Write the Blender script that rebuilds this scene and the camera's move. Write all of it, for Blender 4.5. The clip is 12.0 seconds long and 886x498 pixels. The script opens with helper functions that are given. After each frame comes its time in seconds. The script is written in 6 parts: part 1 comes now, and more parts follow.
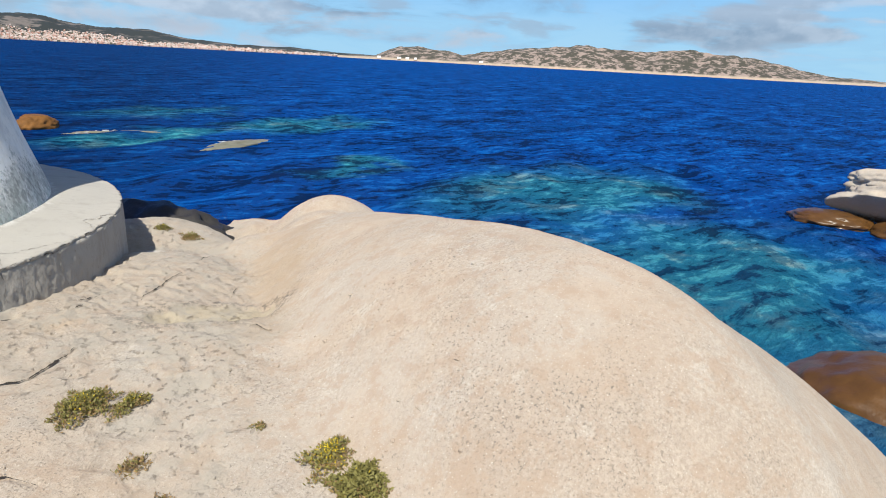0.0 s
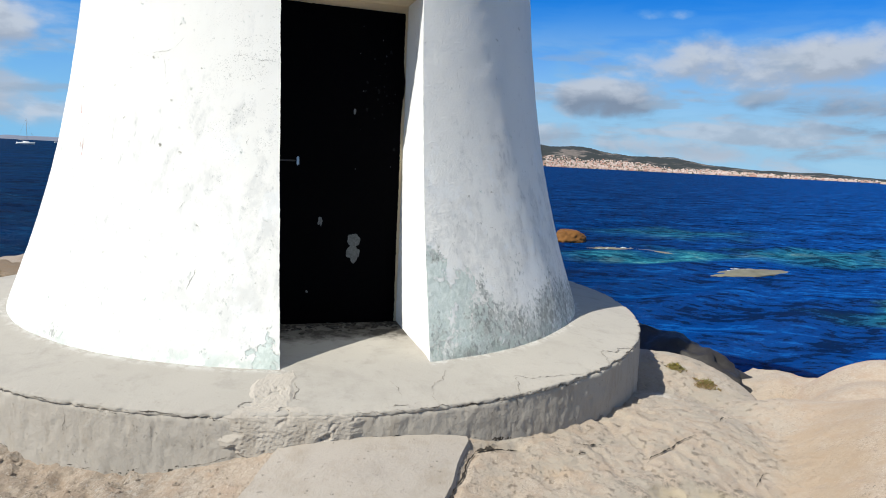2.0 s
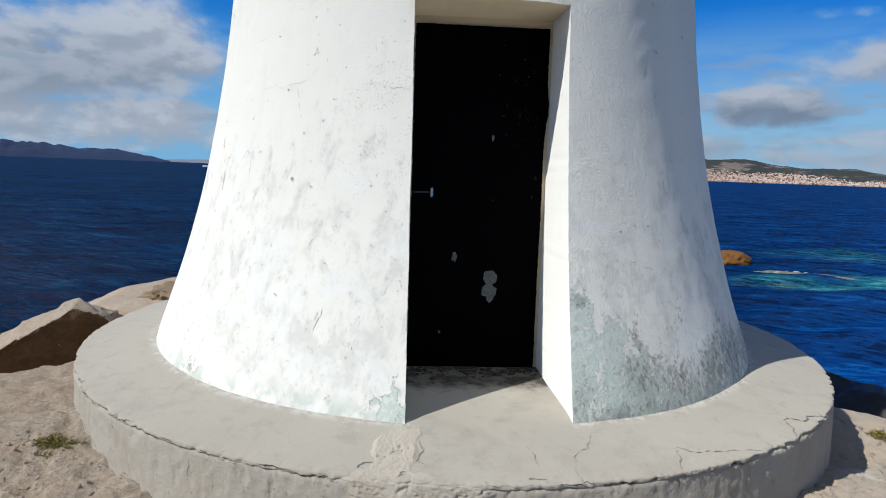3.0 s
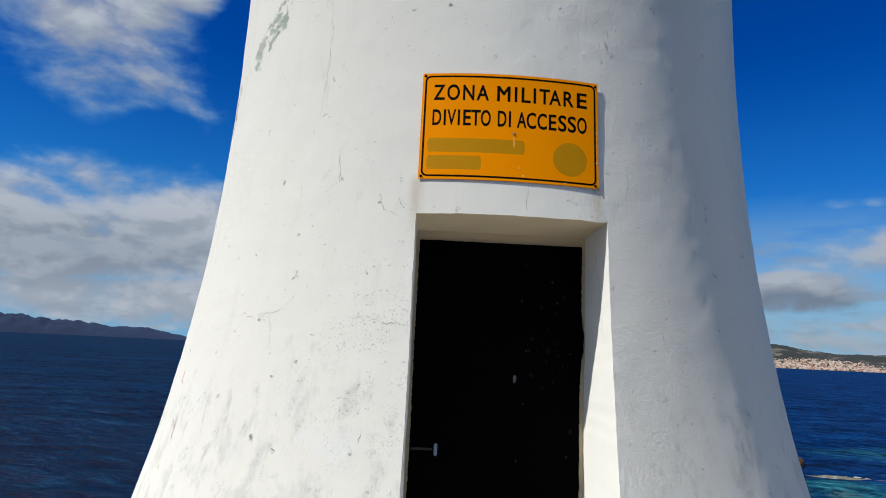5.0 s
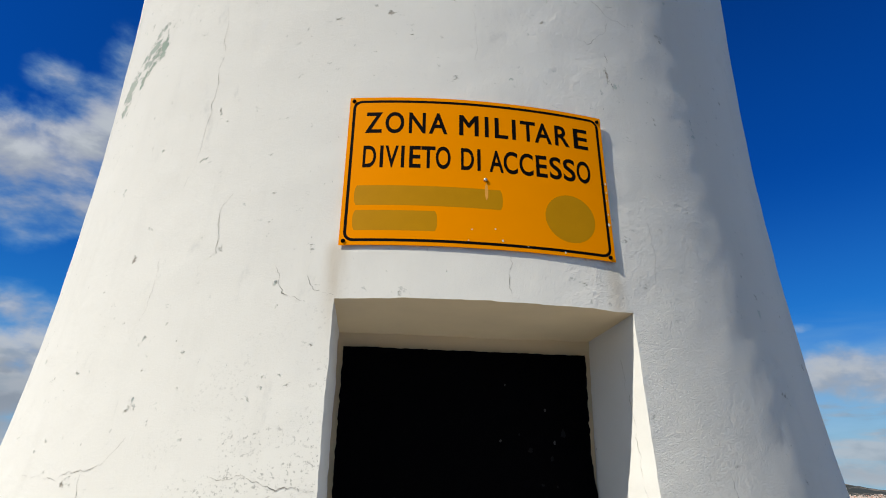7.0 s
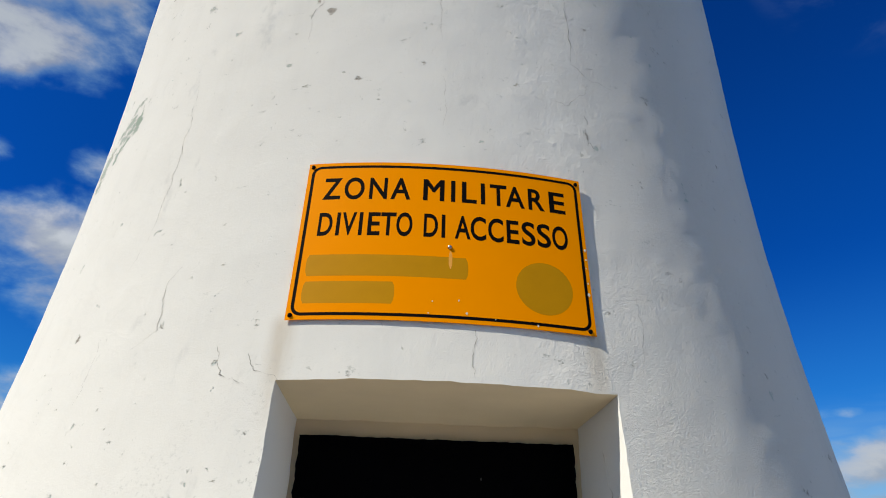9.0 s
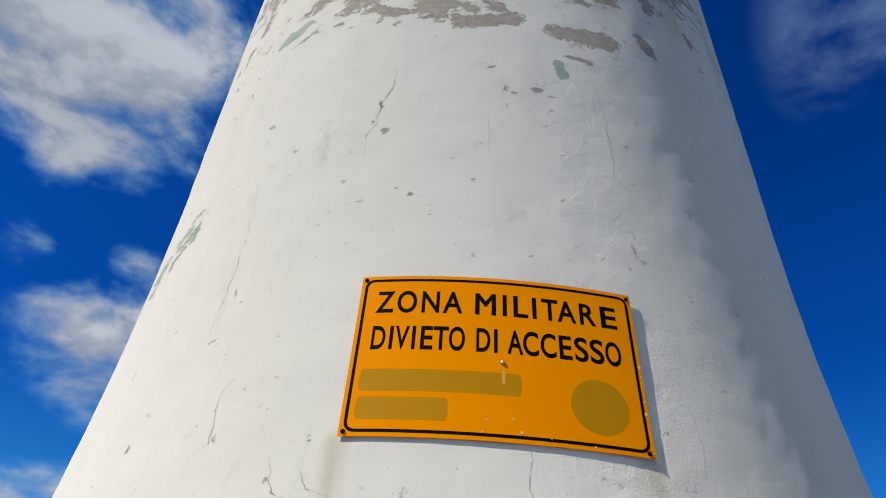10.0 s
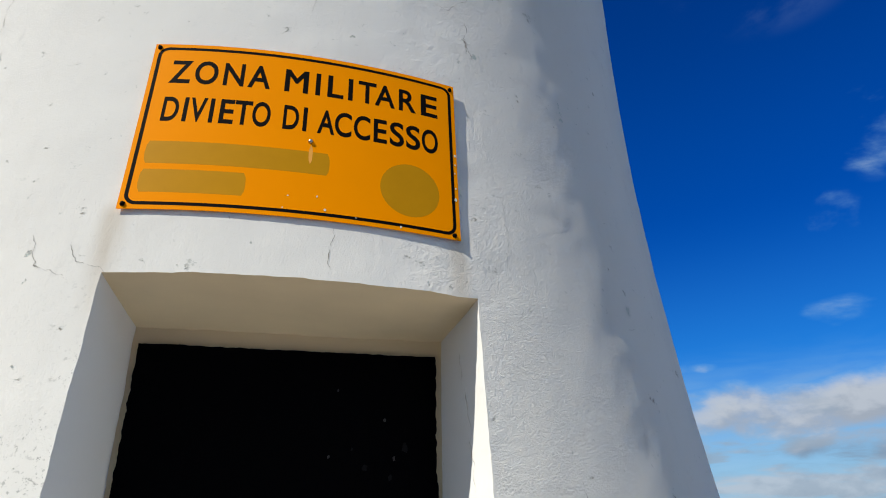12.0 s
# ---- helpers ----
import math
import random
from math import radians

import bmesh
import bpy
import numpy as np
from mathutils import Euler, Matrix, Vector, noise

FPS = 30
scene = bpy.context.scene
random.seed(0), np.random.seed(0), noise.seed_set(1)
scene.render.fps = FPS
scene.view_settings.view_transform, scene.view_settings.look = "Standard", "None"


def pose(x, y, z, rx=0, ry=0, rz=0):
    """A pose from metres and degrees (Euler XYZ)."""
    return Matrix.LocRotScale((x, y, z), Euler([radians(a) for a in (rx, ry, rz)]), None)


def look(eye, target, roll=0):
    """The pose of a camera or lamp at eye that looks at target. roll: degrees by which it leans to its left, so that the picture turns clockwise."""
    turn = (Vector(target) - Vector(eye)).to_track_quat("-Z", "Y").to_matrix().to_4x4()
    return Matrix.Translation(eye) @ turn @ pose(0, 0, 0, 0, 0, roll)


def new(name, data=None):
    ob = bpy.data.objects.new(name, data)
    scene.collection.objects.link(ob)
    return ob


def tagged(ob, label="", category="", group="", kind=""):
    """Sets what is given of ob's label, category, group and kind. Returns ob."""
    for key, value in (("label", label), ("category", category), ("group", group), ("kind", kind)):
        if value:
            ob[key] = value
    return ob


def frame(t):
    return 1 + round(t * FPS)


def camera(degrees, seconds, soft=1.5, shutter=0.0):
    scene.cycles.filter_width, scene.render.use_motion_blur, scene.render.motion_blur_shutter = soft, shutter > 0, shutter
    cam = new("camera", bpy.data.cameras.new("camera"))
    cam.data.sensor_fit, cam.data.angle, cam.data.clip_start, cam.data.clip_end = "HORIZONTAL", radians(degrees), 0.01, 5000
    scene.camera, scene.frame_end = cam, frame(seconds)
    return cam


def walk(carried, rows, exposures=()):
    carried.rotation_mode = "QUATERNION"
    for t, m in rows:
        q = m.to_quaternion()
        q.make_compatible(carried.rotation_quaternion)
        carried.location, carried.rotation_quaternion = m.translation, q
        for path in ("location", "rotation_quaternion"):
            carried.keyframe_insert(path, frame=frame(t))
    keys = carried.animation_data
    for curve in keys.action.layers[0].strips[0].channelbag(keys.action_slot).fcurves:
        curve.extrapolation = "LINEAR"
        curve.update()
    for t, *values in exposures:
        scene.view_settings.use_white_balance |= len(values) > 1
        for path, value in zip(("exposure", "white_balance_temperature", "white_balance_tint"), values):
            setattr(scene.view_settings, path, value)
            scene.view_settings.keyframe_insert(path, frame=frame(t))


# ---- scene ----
cam = camera(69.0, 12.0, 1.0)
PATH = [
    (0, (-0.865, -5.332, 1.052), (0.809, -4.391, 0.493), 3.1),
    (0.5, (-0.737, -5.026, 0.986), (0.758, -3.802, 0.472), 3.5),
    (1, (-0.674, -4.802, 0.993), (0.632, -3.339, 0.601), 1.8),
    (1.5, (-0.637, -4.69, 1.016), (0.335, -2.965, 0.734), 1.7),
    (2, (-0.546, -4.627, 1.031), (0.04, -2.734, 0.758), 2.9),
    (2.5, (-0.494, -4.514, 1.028), (-0.198, -2.558, 0.732), 2.9),
    (3, (-0.438, -4.274, 1.104), (-0.296, -2.293, 0.863), 2.0),
    (3.5, (-0.39, -4.096, 1.266), (-0.293, -2.101, 1.159), 2.2),
    (3.7, (-0.362, -4.047, 1.296), (-0.279, -2.049, 1.272), 1.9),
    (5.3, (-0.33, -3.408, 1.429), (-0.288, -1.447, 1.818), 2.7),
    (5.5, (-0.382, -3.315, 1.45), (-0.32, -1.366, 1.894), 2.1),
    (6, (-0.406, -3.086, 1.454), (-0.272, -1.159, 1.97), 1.3),
    (6.5, (-0.322, -2.811, 1.478), (-0.142, -0.924, 2.116), 1.0),
    (7, (-0.286, -2.601, 1.49), (-0.083, -0.74, 2.194), 1.1),
    (7.2, (-0.25, -2.551, 1.511), (-0.059, -0.698, 2.238), 1.0),
    (8.8, (-0.093, -2.452, 1.517), (0.024, -0.672, 2.422), 1.5),
    (9, (-0.106, -2.462, 1.53), (-0.005, -0.697, 2.466), 1.6),
    (9.5, (-0.133, -2.489, 1.552), (-0.081, -0.795, 2.615), 2.5),
    (10, (-0.172, -2.497, 1.554), (-0.174, -0.887, 2.741), 3.9),
    (10.5, (-0.176, -2.483, 1.55), (-0.21, -0.942, 2.824), 4.3),
    (11, (-0.115, -2.424, 1.523), (-0.126, -0.881, 2.796), 3.5),
    (11.5, (-0.062, -2.36, 1.48), (0.174, -0.694, 2.562), -0.1),
    (12, (-0.018, -2.342, 1.449), (0.419, -0.57, 2.267), -0.8),
]
EXPOSURE = [(t, stops, kelvin, 6) for t, stops, kelvin in ((0.0, 0.0, 6400), (1.5, -0.06, 6400), (2.5, -0.30, 6350), (3.5, -0.52, 6250), (5.5, -0.54, 6650), (7.0, -0.40, 6850), (9.0, -0.30, 6850), (10.5, -0.44, 6750), (11.5, -0.40, 6700), (12.0, -0.24, 6650))]
walk(cam, [(t, look(eye, target, roll)) for t, eye, target, roll in PATH], EXPOSURE)

# ---------------------------------------------------------------- light
SUN_WAY = Vector((1.0, 0.475, -1.14)).normalized()
SEA = -2.5

sun_data = bpy.data.lights.new("sun", "SUN")
sun_data.energy, sun_data.angle, sun_data.color = 6.1, radians(0.5), (1.0, 0.94, 0.85)
sun = new("sun", sun_data)
sun.rotation_euler = SUN_WAY.to_track_quat("-Z", "Y").to_euler()


class Net:
    """A small shorthand for node graphs."""

    def __init__(self, tree):
        self.tree = tree
        tree.nodes.clear()

    def node(self, kind):
        return self.tree.nodes.new(kind)

    def put(self, socket, value):
        if isinstance(value, bpy.types.NodeSocket):
            self.tree.links.new(value, socket)
        elif value is not None:
            if isinstance(value, tuple) and len(value) == 3 and socket.type == "RGBA":
                value = (*value, 1.0)
            socket.default_value = value

    def math(self, op, a, b=None, c=None):
        n = self.node("ShaderNodeMath")
        n.operation = op
        for socket, value in zip(n.inputs, (a, b, c)):
            self.put(socket, value)
        return n.outputs[0]

    def vec(self, op, a, b=None):
        n = self.node("ShaderNodeVectorMath")
        n.operation = op
        self.put(n.inputs[0], a)
        self.put(n.inputs[1], b)
        return n.outputs["Value"] if op in ("DOT_PRODUCT", "LENGTH", "DISTANCE") else n.outputs[0]

    def xyz(self, v):
        n = self.node("ShaderNodeSeparateXYZ")
        self.put(n.inputs[0], v)
        return n.outputs

    def join(self, x, y, z):
        n = self.node("ShaderNodeCombineXYZ")
        for socket, value in zip(n.inputs, (x, y, z)):
            self.put(socket, value)
        return n.outputs[0]

    def noise(self, v, scale, detail=4.0, rough=0.55, warp=0.0):
        n = self.node("ShaderNodeTexNoise")
        self.put(n.inputs["Vector"], v)
        for key, value in (("Scale", scale), ("Detail", detail), ("Roughness", rough), ("Distortion", warp)):
            self.put(n.inputs[key], value)
        return n.outputs["Fac"]

    def cells(self, v, scale, feature="F1"):
        n = self.node("ShaderNodeTexVoronoi")
        n.feature = feature
        self.put(n.inputs["Vector"], v)
        self.put(n.inputs["Scale"], scale)
        return n.outputs["Distance"]

    def step(self, v, lo, hi, a=0.0, b=1.0):
        n = self.node("ShaderNodeMapRange")
        n.interpolation_type = "SMOOTHSTEP"
        for socket, value in zip(n.inputs, (v, lo, hi, a, b)):
            self.put(socket, value)
        return n.outputs[0]

    def mix(self, f, a, b, blend="MIX"):
        n = self.node("ShaderNodeMix")
        n.data_type, n.blend_type = "RGBA", blend
        self.put(n.inputs["Factor"], f)
        self.put(n.inputs[6], a)
        self.put(n.inputs[7], b)
        return n.outputs[2]

    def bump(self, h, strength, distance, normal=None):
        n = self.node("ShaderNodeBump")
        self.put(n.inputs["Height"], h)
        self.put(n.inputs["Strength"], strength)
        self.put(n.inputs["Distance"], distance)
        self.put(n.inputs["Normal"], normal)
        return n.outputs[0]


world = bpy.data.worlds.new("sky")
scene.world = world
world.use_nodes = True
w = Net(world.node_tree)
sky = w.node("ShaderNodeTexSky")
sky.sky_type, sky.sun_disc = "NISHITA", False
sky.sun_elevation = math.asin(-SUN_WAY.z)
sky.sun_rotation = math.atan2(-SUN_WAY.x, -SUN_WAY.y)
sky.air_density, sky.dust_density, sky.ozone_density = 0.8, 0.3, 4.0
way = w.node("ShaderNodeTexCoord").outputs["Generated"]
dx, dy, dz = w.xyz(way)
lump = w.vec("MULTIPLY", way, (1.0, 1.0, 1.9))
puff = w.noise(lump, 5.5, 8.0, 0.54, 0.15)
over = w.noise(w.vec("ADD", lump, (-0.010, -0.004, 0.026)), 5.5, 8.0, 0.54, 0.15)
streak_ = w.noise(w.vec("MULTIPLY", way, (1.0, 1.0, 5.5)), 5.0, 6.0, 0.55, 0.3)
azimuth = w.math("MULTIPLY", w.math("ARCTAN2", dx, dy), 180 / math.pi)
height = w.math("MULTIPLY", w.math("ARCSINE", dz), 180 / math.pi)

# each cloud: azimuth, height, half width, half height (degrees), density, greyness of its base
CLOUDS = (
    (-28, 9.0, 13, 5.2, 0.54, 0.65), (-22, 2.8, 15, 2.4, 0.46, 0.2), (-27.5, 22.0, 9, 5.4, 0.37, 0.5), (-24, 29.5, 4.5, 5.0, 0.27, 0.2),
    (-38.5, 28.5, 2.6, 2.2, 0.25, 0.1), (-29, 30.5, 3, 2.4, 0.23, 0.1), (-40, 44.0, 13, 10.0, 0.44, 0.5), (-33.5, 36.0, 4.5, 4.5, 0.25, 0.3), (-54, 46, 10, 7, 0.33, 0.4), (-33, 54, 7, 4, 0.22, 0.1),
    (32.0, 5.8, 6, 1.9, 0.38, 1.0), (46.5, 5.8, 7, 1.3, 0.35, 1.0), (40, 8.6, 12, 2.4, 0.32, 0.0), (54, 4.4, 7, 1.2, 0.30, 0.8), (66, 5.4, 9, 2.0, 0.32, 0.8), (45, 2.4, 26, 1.5, 0.30, 0.3), (80, 4.0, 10, 2.0, 0.30, 0.7), (27, 10.0, 2.6, 2.4, 0.28, 0.8), (60, 9.5, 16, 2.5, 0.27, 0.1),
    (48, 22.0, 2.2, 2.4, 0.20, 0.0), (47, 15.3, 3.0, 1.4, 0.20, 0.0), (52, 28.0, 3.0, 3.2, 0.17, 0.0), (33, 12.4, 4, 0.6, 0.20, 0.0),
    # unseen clouds behind, added as neutral fill light on the tower
    (-112, 58, 46, 44, 0.55, 1.2), (-168, 58, 40, 46, 0.55, 1.2), (146, 58, 44, 46, 0.40, 1.2),
)
cover, grey = 0.0, 0.0
for az, el, wide, high, weight, base in CLOUDS:
    off_a = w.math("DIVIDE", w.math("SUBTRACT", azimuth, float(az)), float(wide))
    off_h = w.math("DIVIDE", w.math("SUBTRACT", height, float(el)), float(high))
    far_ = w.math("ADD", w.math("MULTIPLY", off_a, off_a), w.math("MULTIPLY", off_h, off_h))
    inside = w.step(far_, 2.0, 0.0)
    cover = w.math("MAXIMUM", cover, w.math("MULTIPLY", inside, weight))
    if base:
        grey = w.math("MAXIMUM", grey, w.math("MULTIPLY", inside, w.step(off_h, 0.5, -0.6, 0.0, base)))
low_band = w.math("MULTIPLY", w.step(height, 15.0, 4.0), w.step(streak_, 0.40, 0.62, 0.0, 0.8))
high_a = w.math("DIVIDE", w.math("SUBTRACT", azimuth, 49.0), 11.0)
high_h = w.math("DIVIDE", w.math("SUBTRACT", height, 47.0), 9.0)
high_part = w.step(w.math("ADD", w.math("MULTIPLY", high_a, high_a), w.math("MULTIPLY", high_h, high_h)), 2.2, 0.6)
bulk = w.math("ADD", w.math("MULTIPLY", cover, 1.5), w.math("MULTIPLY", w.math("SUBTRACT", puff, 0.5), 1.9))
bulk = w.math("SUBTRACT", bulk, w.math("MULTIPLY", high_part, 0.30))
thick = w.math("MULTIPLY", w.step(bulk, 0.16, 0.72), w.step(cover, 0.02, 0.12))
smoky = w.math("MULTIPLY", w.step(w.math("ADD", w.math("MULTIPLY", high_a, high_a), w.math("MULTIPLY", high_h, high_h)), 1.4, 0.1, 0.0, 0.34), w.step(w.noise(w.vec("ADD", lump, (5.0, 2.0, 1.0)), 4.5, 8.0, 0.58, 0.2), 0.40, 0.64))
mask = w.math("MAXIMUM", thick, low_band)
veil = w.math("ADD", w.step(dz, 0.44, 0.05, 0.0, 0.45), w.step(dz, 0.16, 0.0, 0.0, 0.35))
haze = w.math("MULTIPLY", w.step(height, 14.0, 1.5, 0.0, 0.85), w.step(azimuth, -30.0, 25.0, 0.55, 1.0))
lit_ = w.step(w.math("SUBTRACT", puff, over), -0.05, 0.06)
dim = w.math("ADD", w.math("MULTIPLY", w.math("SUBTRACT", 1.0, lit_), 0.35), w.math("MULTIPLY", grey, 0.75))
low_right = w.math("MULTIPLY", w.step(azimuth, 8.0, 24.0), w.step(height, 15.0, 8.0))
dim = w.math("ADD", dim, w.math("MULTIPLY", low_right, 0.22))
cloud = w.mix(w.step(mask, 0.0, 0.85), (2.6, 6.0, 9.6), w.mix(dim, (7.2, 7.8, 9.1), (2.7, 3.4, 4.7)))
flecks = w.noise(w.vec("MULTIPLY", w.vec("ADD", way, (3.0, 1.0, 0.0)), (1.0, 1.0, 4.5)), 9.0, 5.0, 0.5, 0.2)
fleck = w.math("MULTIPLY", w.step(height, 12.0, 7.0), w.math("MULTIPLY", w.step(height, 0.8, 3.0), w.step(flecks, 0.55, 0.68, 0.0, 0.6)))
blue = w.mix(1.0, sky.outputs[0], (0.0, 0.54, 1.62), "MULTIPLY")
# the sky is deepest a quarter turn from the sun
deep_sky = w.math("MULTIPLY", w.step(azimuth, 0.0, 28.0), w.math("MULTIPLY", w.step(azimuth, 175.0, 120.0), w.step(height, 29.0, 46.0, 0.0, 0.26)))
blue = w.mix(deep_sky, blue, w.mix(1.0, blue, (0.3, 0.3, 0.42), "MULTIPLY"))
# the unseen sky behind and overhead is made paler, to warm the fill light
behind = w.math("MAXIMUM", w.step(w.math("ABSOLUTE", azimuth), 72.0, 105.0), w.step(height, 62.0, 78.0))
blue = w.mix(behind, blue, w.mix(1.0, sky.outputs[0], (0.62, 0.72, 0.95), "MULTIPLY"))
back = w.node("ShaderNodeBackground")
w.put(back.inputs[0], w.mix(fleck, w.mix(mask, w.mix(smoky, w.mix(haze, w.mix(veil, blue, (0.8, 5.5, 10.8)), (5.0, 7.6, 9.6)), (4.0, 6.4, 9.6)), cloud), (3.9, 4.9, 6.4)))
back.inputs[1].default_value = 0.093
w.tree.links.new(back.outputs[0], w.node("ShaderNodeOutputWorld").inputs[0])

# ---------------------------------------------------------------- materials


def material(name, rough=0.8, metal=0.0, spec=0.5):
    m = bpy.data.materials.new(name)
    m.use_nodes = True
    net = Net(m.node_tree)
    net.bsdf = net.node("ShaderNodeBsdfPrincipled")
    net.tree.links.new(net.bsdf.outputs[0], net.node("ShaderNodeOutputMaterial").inputs[0])
    net.bsdf.inputs["Roughness"].default_value = rough
    net.bsdf.inputs["Metallic"].default_value = metal
    net.bsdf.inputs["Specular IOR Level"].default_value = spec
    net.bsdf.inputs["Diffuse Roughness"].default_value = 0.4 if rough > 0.86 else 0.1
    net.pos = net.node("ShaderNodeNewGeometry").outputs["Position"]
    return m, net


def finish(net, colour, normal=None, rough=None):
    net.put(net.bsdf.inputs["Base Color"], colour)
    if normal is not None:
        net.put(net.bsdf.inputs["Normal"], normal)
    if rough is not None:
        net.put(net.bsdf.inputs["Roughness"], rough)


AX, AY = -0.018, 0.459  # the tower's axis


def plain(name, colour, rough=0.6, metal=0.0, vary=0.25, scale=25.0, bump=0.0, spec=0.4):
    m, n = material(name, rough, metal, spec)
    k = n.noise(n.pos, scale, 5.0)
    dark = tuple(c * (1 - vary) for c in colour)
    light = tuple(min(1.0, c * (1 + vary)) for c in colour)
    finish(n, n.mix(k, dark, light), n.bump(n.noise(n.pos, scale * 3, 4.0), 0.4, bump) if bump else None)
    return m


def whitewash(name="whitewash", worn=True):
    m, n = material(name, 0.9, 0.0, 0.2)
    n.bsdf.inputs["Diffuse Roughness"].default_value = 0.4
    px, py, pz = n.xyz(n.pos)
    rx, ry = n.math("SUBTRACT", px, AX), n.math("SUBTRACT", py, AY)
    turn = n.math("ARCTAN2", rx, n.math("MULTIPLY", ry, -1.0))
    big = n.noise(n.pos, 1.3, 5.0, 0.6)
    mid = n.noise(n.pos, 6.0, 6.0, 0.62, 0.3)
    fine = n.noise(n.pos, 44.0, 8.0, 0.76)
    grit = n.noise(n.pos, 300.0, 3.0, 0.6)
    streak = n.noise(n.vec("MULTIPLY", n.pos, (9.0, 9.0, 1.2)), 1.0, 5.0, 0.6)
    col = n.mix(big, (0.82, 0.805, 0.765), (0.885, 0.875, 0.84))
    if not worn:
        finish(n, n.mix(n.step(mid, 0.55, 0.8, 0.0, 0.3), n.mix(0.8, col, (0.86, 0.865, 0.86)), (0.74, 0.72, 0.66)), n.bump(n.math("ADD", mid, n.math("MULTIPLY", fine, 0.2)), 0.5, 0.006))
        return m

    def field(name_):
        k = n.node("ShaderNodeAttribute")
        k.attribute_name = name_
        return k.outputs["Fac"]

    def shed(f, v, lo=0.50, hi=0.54, amp=3.0):
        """Where the paint is gone: a ragged edge round a soft field."""
        return n.step(n.math("ADD", f, n.math("MULTIPLY", n.math("SUBTRACT", v, 0.5), amp)), lo, hi)

    col = n.mix(n.step(streak, 0.5, 0.8, 0.0, 0.22), col, (0.68, 0.665, 0.63))
    # rubbed grey smudges running down, low on the wall
    low = n.step(pz, 1.75, 0.5, 0.0, 0.15)
    smudge = n.noise(n.vec("MULTIPLY", n.pos, (1.0, 1.0, 0.6)), 9.0, 9.0, 0.68, 0.25)
    col = n.mix(n.step(n.math("ADD", smudge, low), 0.59, 0.76, 0.0, 0.40), col, (0.54, 0.545, 0.54))
    thin = n.noise(n.vec("MULTIPLY", n.vec("ADD", n.pos, (3.0, 1.0, 9.0)), (1.0, 1.0, 0.6)), 34.0, 7.0, 0.72)
    col = n.mix(n.math("MULTIPLY", n.math("MULTIPLY", n.step(pz, 1.7, 1.0), n.step(n.math("ADD", smudge, low), 0.56, 0.70)), n.step(thin, 0.54, 0.66, 0.0, 0.48)), col, (0.43, 0.44, 0.43))
    col = n.mix(n.step(n.math("ADD", n.noise(n.pos, 4.0, 6.0, 0.66, 0.3), low), 0.64, 0.74, 0.0, 0.55), col, (0.85, 0.86, 0.86))
    # weathered foot: old sea-green coat and blackened grey render
    lace = n.noise(n.vec("MULTIPLY", n.pos, (1.0, 1.0, 0.8)), 13.0, 9.0, 0.72, 0.2)
    crumb = n.noise(n.vec("MULTIPLY", n.pos, (1.0, 1.0, 0.75)), 34.0, 9.0, 0.76, 0.2)
    teal = shed(field("teal"), lace, 0.50, 0.60, 3.2)
    col = n.mix(n.math("MULTIPLY", teal, 0.78), col, n.mix(n.step(crumb, 0.40, 0.62), (0.50, 0.58, 0.54), (0.68, 0.745, 0.71)))
    foot_f = field("foot")
    foot = shed(foot_f, crumb, 0.56, 0.70, 3.6)
    col = n.mix(n.math("MULTIPLY", foot, 0.75), col, n.mix(n.step(lace, 0.42, 0.60), (0.40, 0.42, 0.395), (0.58, 0.61, 0.58)))
    black = shed(n.math("MULTIPLY", foot_f, 0.62), thin, 0.52, 0.64, 3.0)
    col = n.mix(n.math("MULTIPLY", black, 0.5), col, (0.15, 0.16, 0.15))
    ring = n.math("MULTIPLY", n.step(pz, 0.10, 0.0, 0.0, 0.6), n.step(n.noise(n.pos, 12.0, 6.0), 0.45, 0.6))
    col = n.mix(ring, col, (0.50, 0.57, 0.52))
    # peeling band high up: bare brown-grey render, an old green coat at its edges
    lacy = n.noise(n.vec("MULTIPLY", n.pos, (1.0, 1.0, 1.5)), 15.0, 12.0, 0.72, 0.1)
    bare_f = field("bare")
    bare = shed(bare_f, lacy)
    under_ = shed(n.math("ADD", bare_f, 0.10), lacy)
    green_f = n.step(field("green"), 0.25, 0.6)
    col = n.mix(n.math("MULTIPLY", n.math("SUBTRACT", under_, bare), 0.75), col, (0.64, 0.645, 0.61))
    render_ = n.mix(n.step(fine, 0.35, 0.65), (0.42, 0.375, 0.33), (0.57, 0.52, 0.465))
    col = n.mix(bare, col, n.mix(green_f, render_, n.mix(n.step(mid, 0.4, 0.6), (0.40, 0.50, 0.43), (0.55, 0.61, 0.555))))
    old_rust = n.math("MULTIPLY", n.step(pz, 3.85, 4.25), n.step(n.noise(n.vec("MULTIPLY", n.pos, (5.0, 5.0, 0.8)), 1.0, 4.0), 0.50, 0.66, 0.0, 0.5))
    col = n.mix(old_rust, col, (0.60, 0.47, 0.31))
    # rust and dirt runs below the corners of the sign
    runs = n.math("MAXIMUM", n.step(n.math("ABSOLUTE", n.math("ADD", px, 0.385)), 0.045, 0.0), n.step(n.math("ABSOLUTE", n.math("SUBTRACT", px, 0.335)), 0.04, 0.0, 0.0, 0.8))
    runs = n.math("MULTIPLY", runs, n.math("MULTIPLY", n.step(pz, 1.70, 2.04), n.step(pz, 2.10, 2.05)))
    runs = n.math("MULTIPLY", runs, n.step(streak, 0.30, 0.6, 0.3, 1.0))
    col = n.mix(n.math("MULTIPLY", n.math("MULTIPLY", runs, n.step(py, -0.6, -0.8)), 0.5), col, (0.52, 0.42, 0.29))
